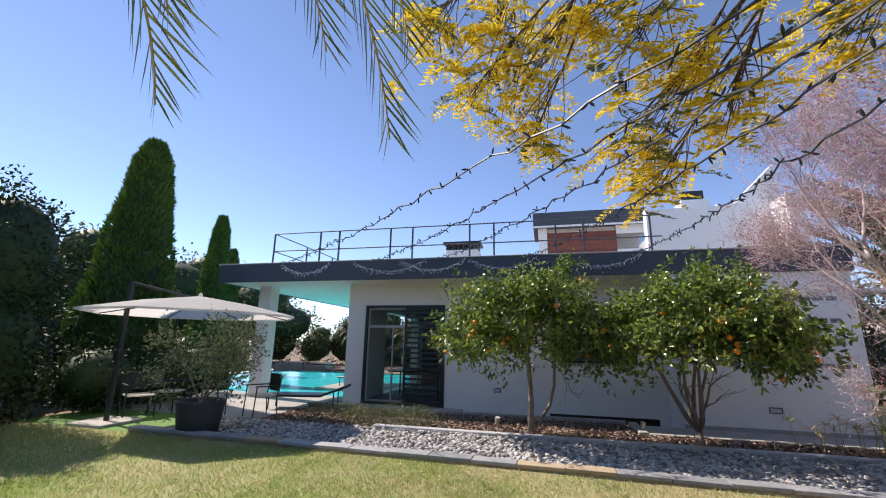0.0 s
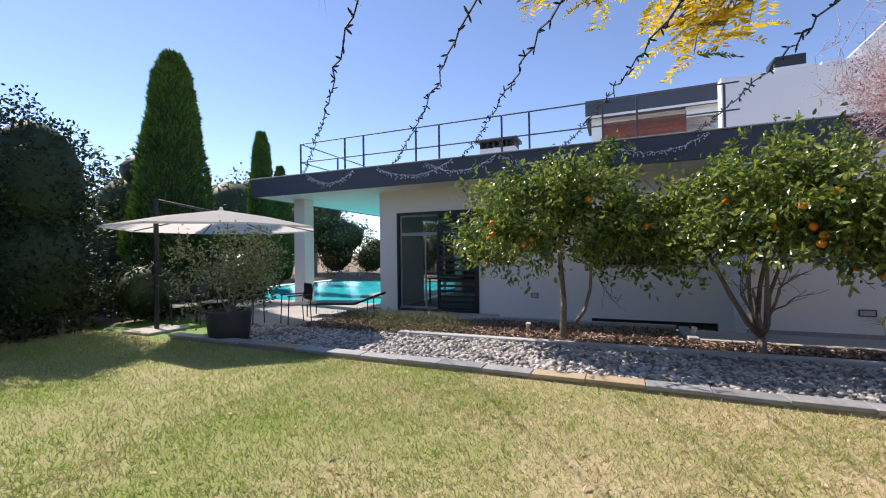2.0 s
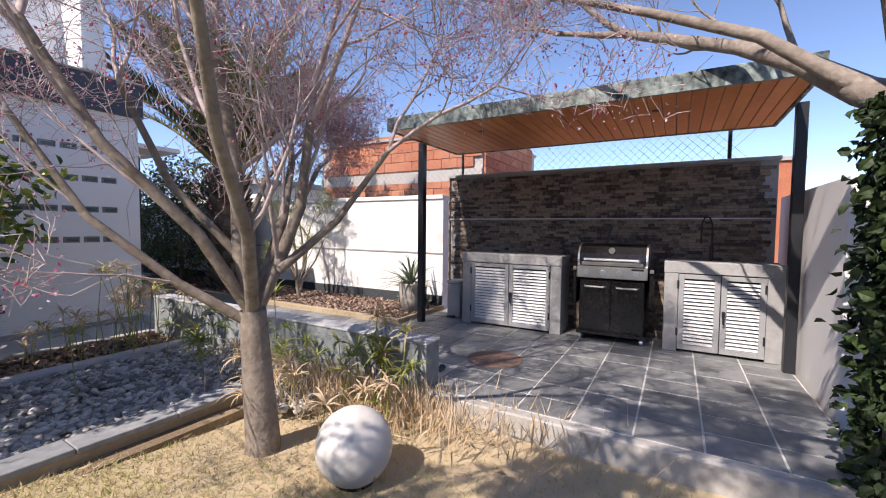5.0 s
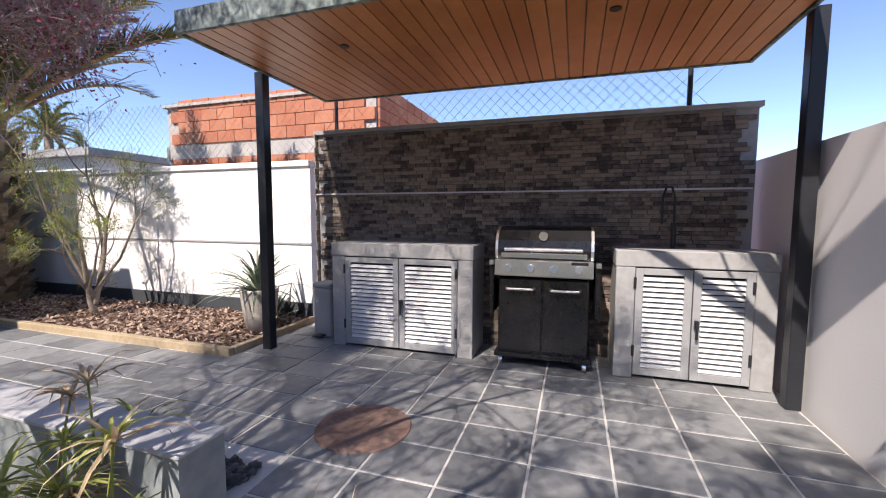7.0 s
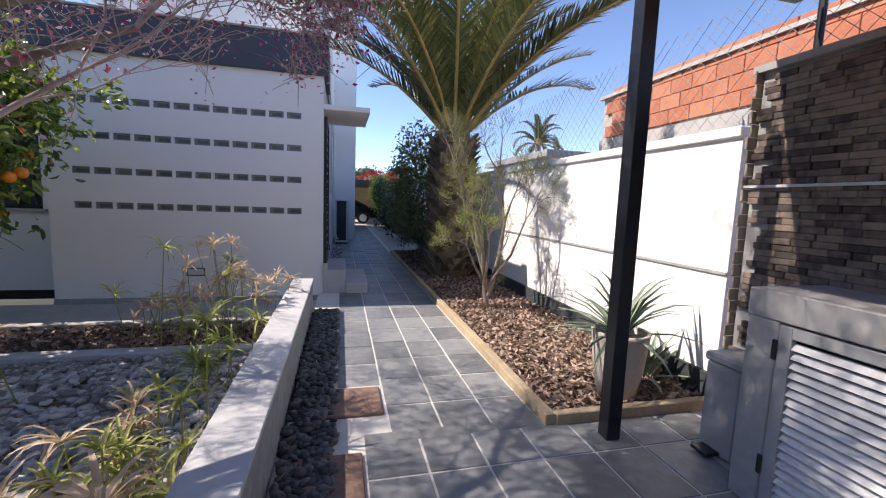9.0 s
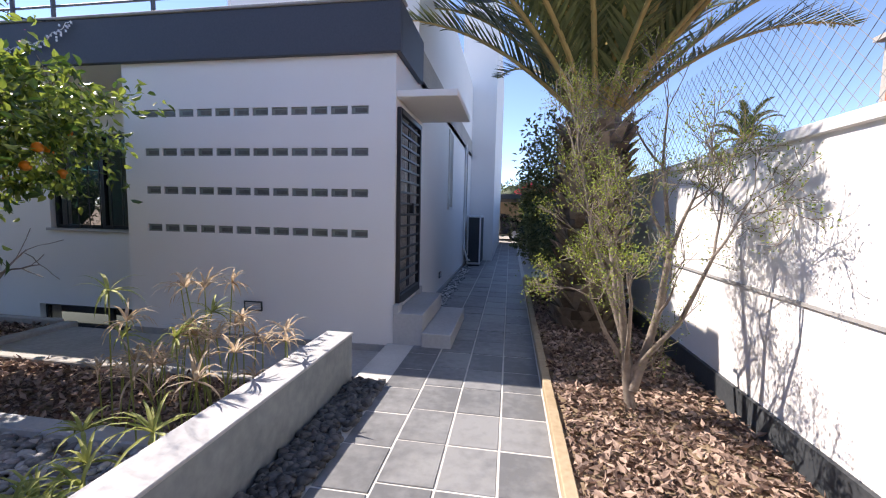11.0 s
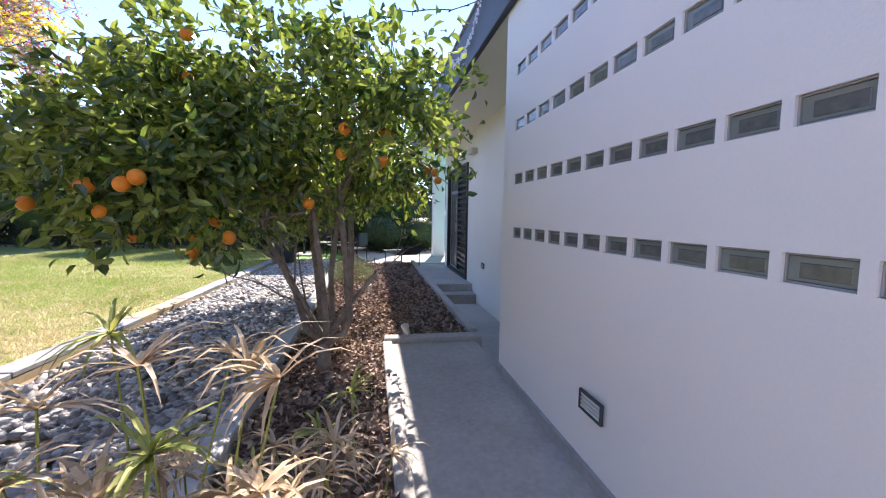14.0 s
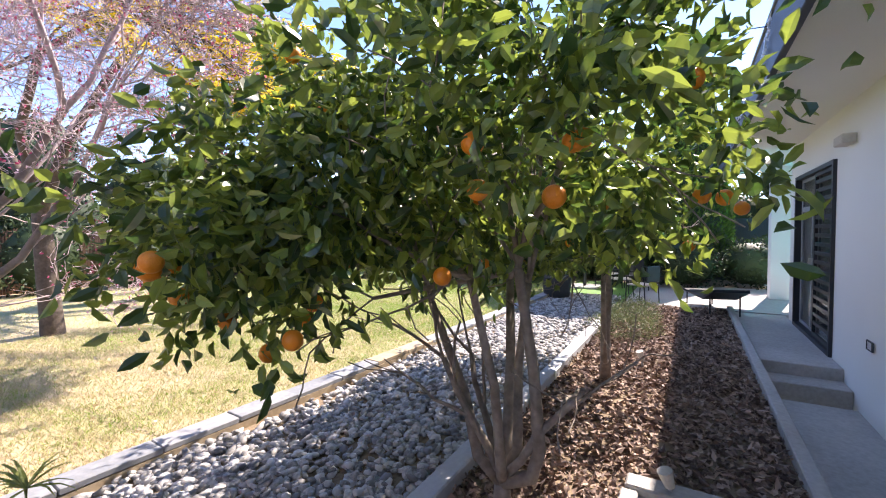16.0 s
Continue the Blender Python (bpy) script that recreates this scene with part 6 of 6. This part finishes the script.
# ---- loose ground cover ----
def scatter_stones(name, region, n, size, z, mat, label, seed, flat=0.6):
    """Rounded stones of twenty faces each, packed on a bed."""
    rng = np.random.default_rng(seed)
    bm = bmesh.new()
    bmesh.ops.create_icosphere(bm, subdivisions=1, radius=1)
    base = np.array([v.co for v in bm.verts])
    tri = np.array([[v.index for v in f.verts] for f in bm.faces])
    bm.free()
    p = np.stack([rng.uniform(region[0], region[1], n), rng.uniform(region[2], region[3], n), np.full(n, z)], axis=1)
    sx = size * rng.uniform(0.6, 1.25, (n, 1, 1)) * np.stack([rng.uniform(0.8, 1.3, n), rng.uniform(0.7, 1.0, n), rng.uniform(flat * 0.7, flat, n)], axis=1)[:, None, :]
    a = rng.uniform(0, 2 * math.pi, n)
    v = base[None] * (1 + rng.normal(size=(n, len(base), 1)) * 0.08) * sx
    c, s = np.cos(a)[:, None], np.sin(a)[:, None]
    tilt = rng.normal(size=(n, 1)) * 0.35
    w = np.stack([v[..., 0] * c - v[..., 1] * s, v[..., 0] * s + v[..., 1] * c, v[..., 2] + v[..., 0] * tilt], axis=2)
    w += p[:, None, :] + np.array([0, 0, 1]) * rng.uniform(0, size * 0.7, (n, 1, 1))
    f = tri[None] + (np.arange(n) * len(base))[:, None, None]
    ob = raw(name, w.reshape(-1, 3), f.reshape(-1, 3), mat, smooth=True)
    return tagged(ob, label, "stones", "", "stuff")


scatter_stones("white_pebbles", (-5.9, 3.0, 6.2, 7.9), 7600, 0.043, -0.10, M["pebble"], "bed of rounded white pebbles", 1)
scatter_stones("white_pebbles", (3.0, 6.05, 6.05, 7.9), 3600, 0.043, -0.10, M["pebble"], "bed of rounded white pebbles below the low wall", 2)
scatter_stones("white_pebbles", (5.3, 6.04, 5.3, 6.1), 300, 0.04, -0.11, M["pebble"], "white pebbles by the blossom tree", 6)
scatter_stones("dark_pebbles", (6.29, 6.56, 4.7, 9.0), 1500, 0.036, -0.0, M["basalt"], "strip of dark river pebbles beside the low wall", 3)
scatter_stones("side_gravel", (6.36, 6.62, 11.3, 16.5), 1300, 0.022, -0.02, M["basalt"], "fine grey gravel along the side wall", 5)


def scatter_chips(name, region, n, size, z, mat, label, seed):
    rng = np.random.default_rng(seed)
    p = np.stack([rng.uniform(region[0], region[1], n), rng.uniform(region[2], region[3], n), z + rng.random(n) * size * 0.5], axis=1)
    ax = rng.normal(size=(n, 3)) * np.array([1, 1, 0.28])
    v, f = leaves(p, size, size * 0.55, rng, ax, 0.15, 0.25)
    return tagged(raw(name, v, f, mat), label, "mulch", "", "stuff")


scatter_chips("bark_chips", (-5.1, 6.0, 8.06, 9.0), 11000, 0.075, -0.125, M["mulch"], "dark brown bark mulch under the orange trees", 11)
scatter_chips("bark_chips", (-5.1, 2.0, 9.0, 9.97), 8500, 0.075, -0.125, M["mulch"], "dark brown bark mulch by the path", 12)
scatter_chips("bark_chips", (7.92, 9.1, 6.22, 12.0), 9000, 0.065, 0.035, M["mulch"], "reddish bark chips in the side bed", 13)
scatter_chips("bark_chips", (7.92, 9.1, 12.0, 14.5), 2200, 0.075, 0.035, M["mulch"], "reddish bark chips in the far bed", 14)


def grass(name, region, n, h, seed, label):
    rng = np.random.default_rng(seed)
    x = rng.uniform(region[0], region[1], n)
    y = rng.uniform(region[2], region[3], n)
    keep = y < 5.97 - 0.03 * x
    x, y = x[keep], y[keep]
    m = len(x)
    bare = np.clip((x - 4.2) / 1.2, 0, 1)
    thin = rng.random(m) > bare * 0.8
    x, y, bare = x[thin], y[thin], bare[thin]
    m = len(x)
    a = rng.uniform(0, 2 * math.pi, m)
    hh = h * rng.uniform(0.5, 1.2, m)
    w = 0.0045
    lean = hh[:, None] * rng.normal(size=(m, 2)) * 0.75
    z = -0.075 - 0.11 * np.clip((x - 3.8) / 1.2, 0, 1)
    b0 = np.stack([x - w * np.cos(a), y - w * np.sin(a), z], axis=1)
    b1 = np.stack([x + w * np.cos(a), y + w * np.sin(a), z], axis=1)
    tp = np.stack([x + lean[:, 0], y + lean[:, 1], z + hh], axis=1)
    v = np.stack([b0, b1, tp], axis=1).reshape(-1, 3)
    f = np.arange(m * 3).reshape(-1, 3)
    return tagged(raw(name, v, f, M["blade"]), label, "grass", "", "stuff")


grass("grass", (-2.5, 5.9, 0.5, 6.2), 150000, 0.045, 21, "short lawn grass, part green and part straw-dry")
grass("grass", (-9.2, -2.5, -1.0, 6.3), 80000, 0.05, 22, "short green lawn grass")
grass("grass", (-9.2, 5.9, -6.0, 0.5), 50000, 0.045, 23, "short lawn grass at the garden's end")
rngl = np.random.default_rng(66)
q = np.stack([rngl.uniform(-4, 5.5, 420), rngl.uniform(0.8, 5.8, 420), np.full(420, -0.055)], axis=1)
v, f = leaves(q, 0.06, 0.028, rngl, rngl.normal(size=(420, 3)) * [1, 1, 0.1], 0.1)
tagged(raw("fallen_leaves", v, f, M["straw"]), "dry fallen leaves on the lawn", "leaves", "", "stuff")

# ---- slate tiles ----
TX, TY = 0.315, 0.41
terr = bpy.data.objects["terrace_base"]
pth = bpy.data.objects["path_base"]
tile = Geo().box(-TX / 2 + 0.007, TX / 2 - 0.007, -TY / 2 + 0.007, TY / 2 - 0.007, -0.03, 0.0, 0.003).mesh("tile")
rt = random.Random(9)


def lay(parent, x, y):
    o = part("tile", tile, M["slate"], parent)
    o.matrix_basis = pose(x, y, rt.uniform(-0.002, 0.002), rt.uniform(-0.15, 0.15), rt.uniform(-0.15, 0.15), rt.uniform(-0.3, 0.3))


for i in range(10):
    for j in range(11):
        x, y = 6.245 + i * TX, 1.96 + j * TY
        if (x > 6.27 + 0.16 or y < 4.5) and y < 6.1 and x < 9.0:
            if not (x < 6.6 and y > 4.7):
                lay(terr, x, y)
for i in range(3):
    for j in range(48):
        lay(pth, 6.88 + TX * (i + 0.5), 6.16 + TY * (j + 0.5))
for y in [7.09 + TY * k for k in range(41)]:
    lay(pth, 6.88 - TX * 0.5, y)
slab = Geo().box(-0.205, 0.205, -0.19, 0.19, -0.05, 0.012, 0.008).mesh("slab")
for x, y in ((6.655, 6.65), (6.50, 5.88)):
    o = part("slab", slab, M["terracotta"], pth, "reddish brown stepping slab")
    o.location = (x, y, 0.004)
disc = tagged(part("stone_disc", Geo().lathe([(0.001, 0.006), (0.285, 0.006), (0.29, 0.0)], (7.10, 4.39, 0.002), 28), M["terracotta"]), "round reddish stone set in the terrace", "paving stone", "", "structure")

# ---- ledger stone cladding ----
core = bpy.data.objects["wall_stone_core"]
rs = random.Random(12)
lens = (0.075, 0.12, 0.165, 0.095)
sizes = [Geo().box(-0.022 - d, 0.0, 0.0015, ln - 0.001, 0.0005, 0.0355, 0.003).mesh("stone") for ln, d in zip(lens, (0.0, 0.004, 0.008, 0.012))]
made = 0
rest = Geo()
for r in range(59):
    y = 1.83 - rs.random() * 0.1
    z = r * 0.0362
    while y < 5.9:
        k = rs.randrange(4)
        if y >= 1.83 and y + lens[k] <= 5.94:
            if 1.05 < z and y > 4.0 and made < 300:
                o = part("stone", sizes[k], M["stone"], core)
                o.location = (8.94, y, z)
                made += 1
            else:
                rest.box(8.918 - 0.004 * k, 8.94, y + 0.001, y + lens[k] - 0.001, z + 0.0005, z + 0.0355, 0.003)
        y += lens[k]
st = part("stone_courses", rest, M["stonejoined"], core, fix=False)
tagged(st, "", "", "", "stuff")
# end stones coloured paler as the sunlit margin of the wall
for r in range(29):
    part("end_stone", Geo().box(8.90 - 0.01 * (r % 3), 9.14, 5.94, 5.95 + 0.006 * (r % 2), r * 0.075 + 0.002, r * 0.075 + 0.073, 0.004), M["stonesunlit"], core)
part("cable_rail", Geo().box(8.89, 8.90, 1.85, 5.95, 1.505, 1.52), M["alu"], core, "thin pale strip along the wall")
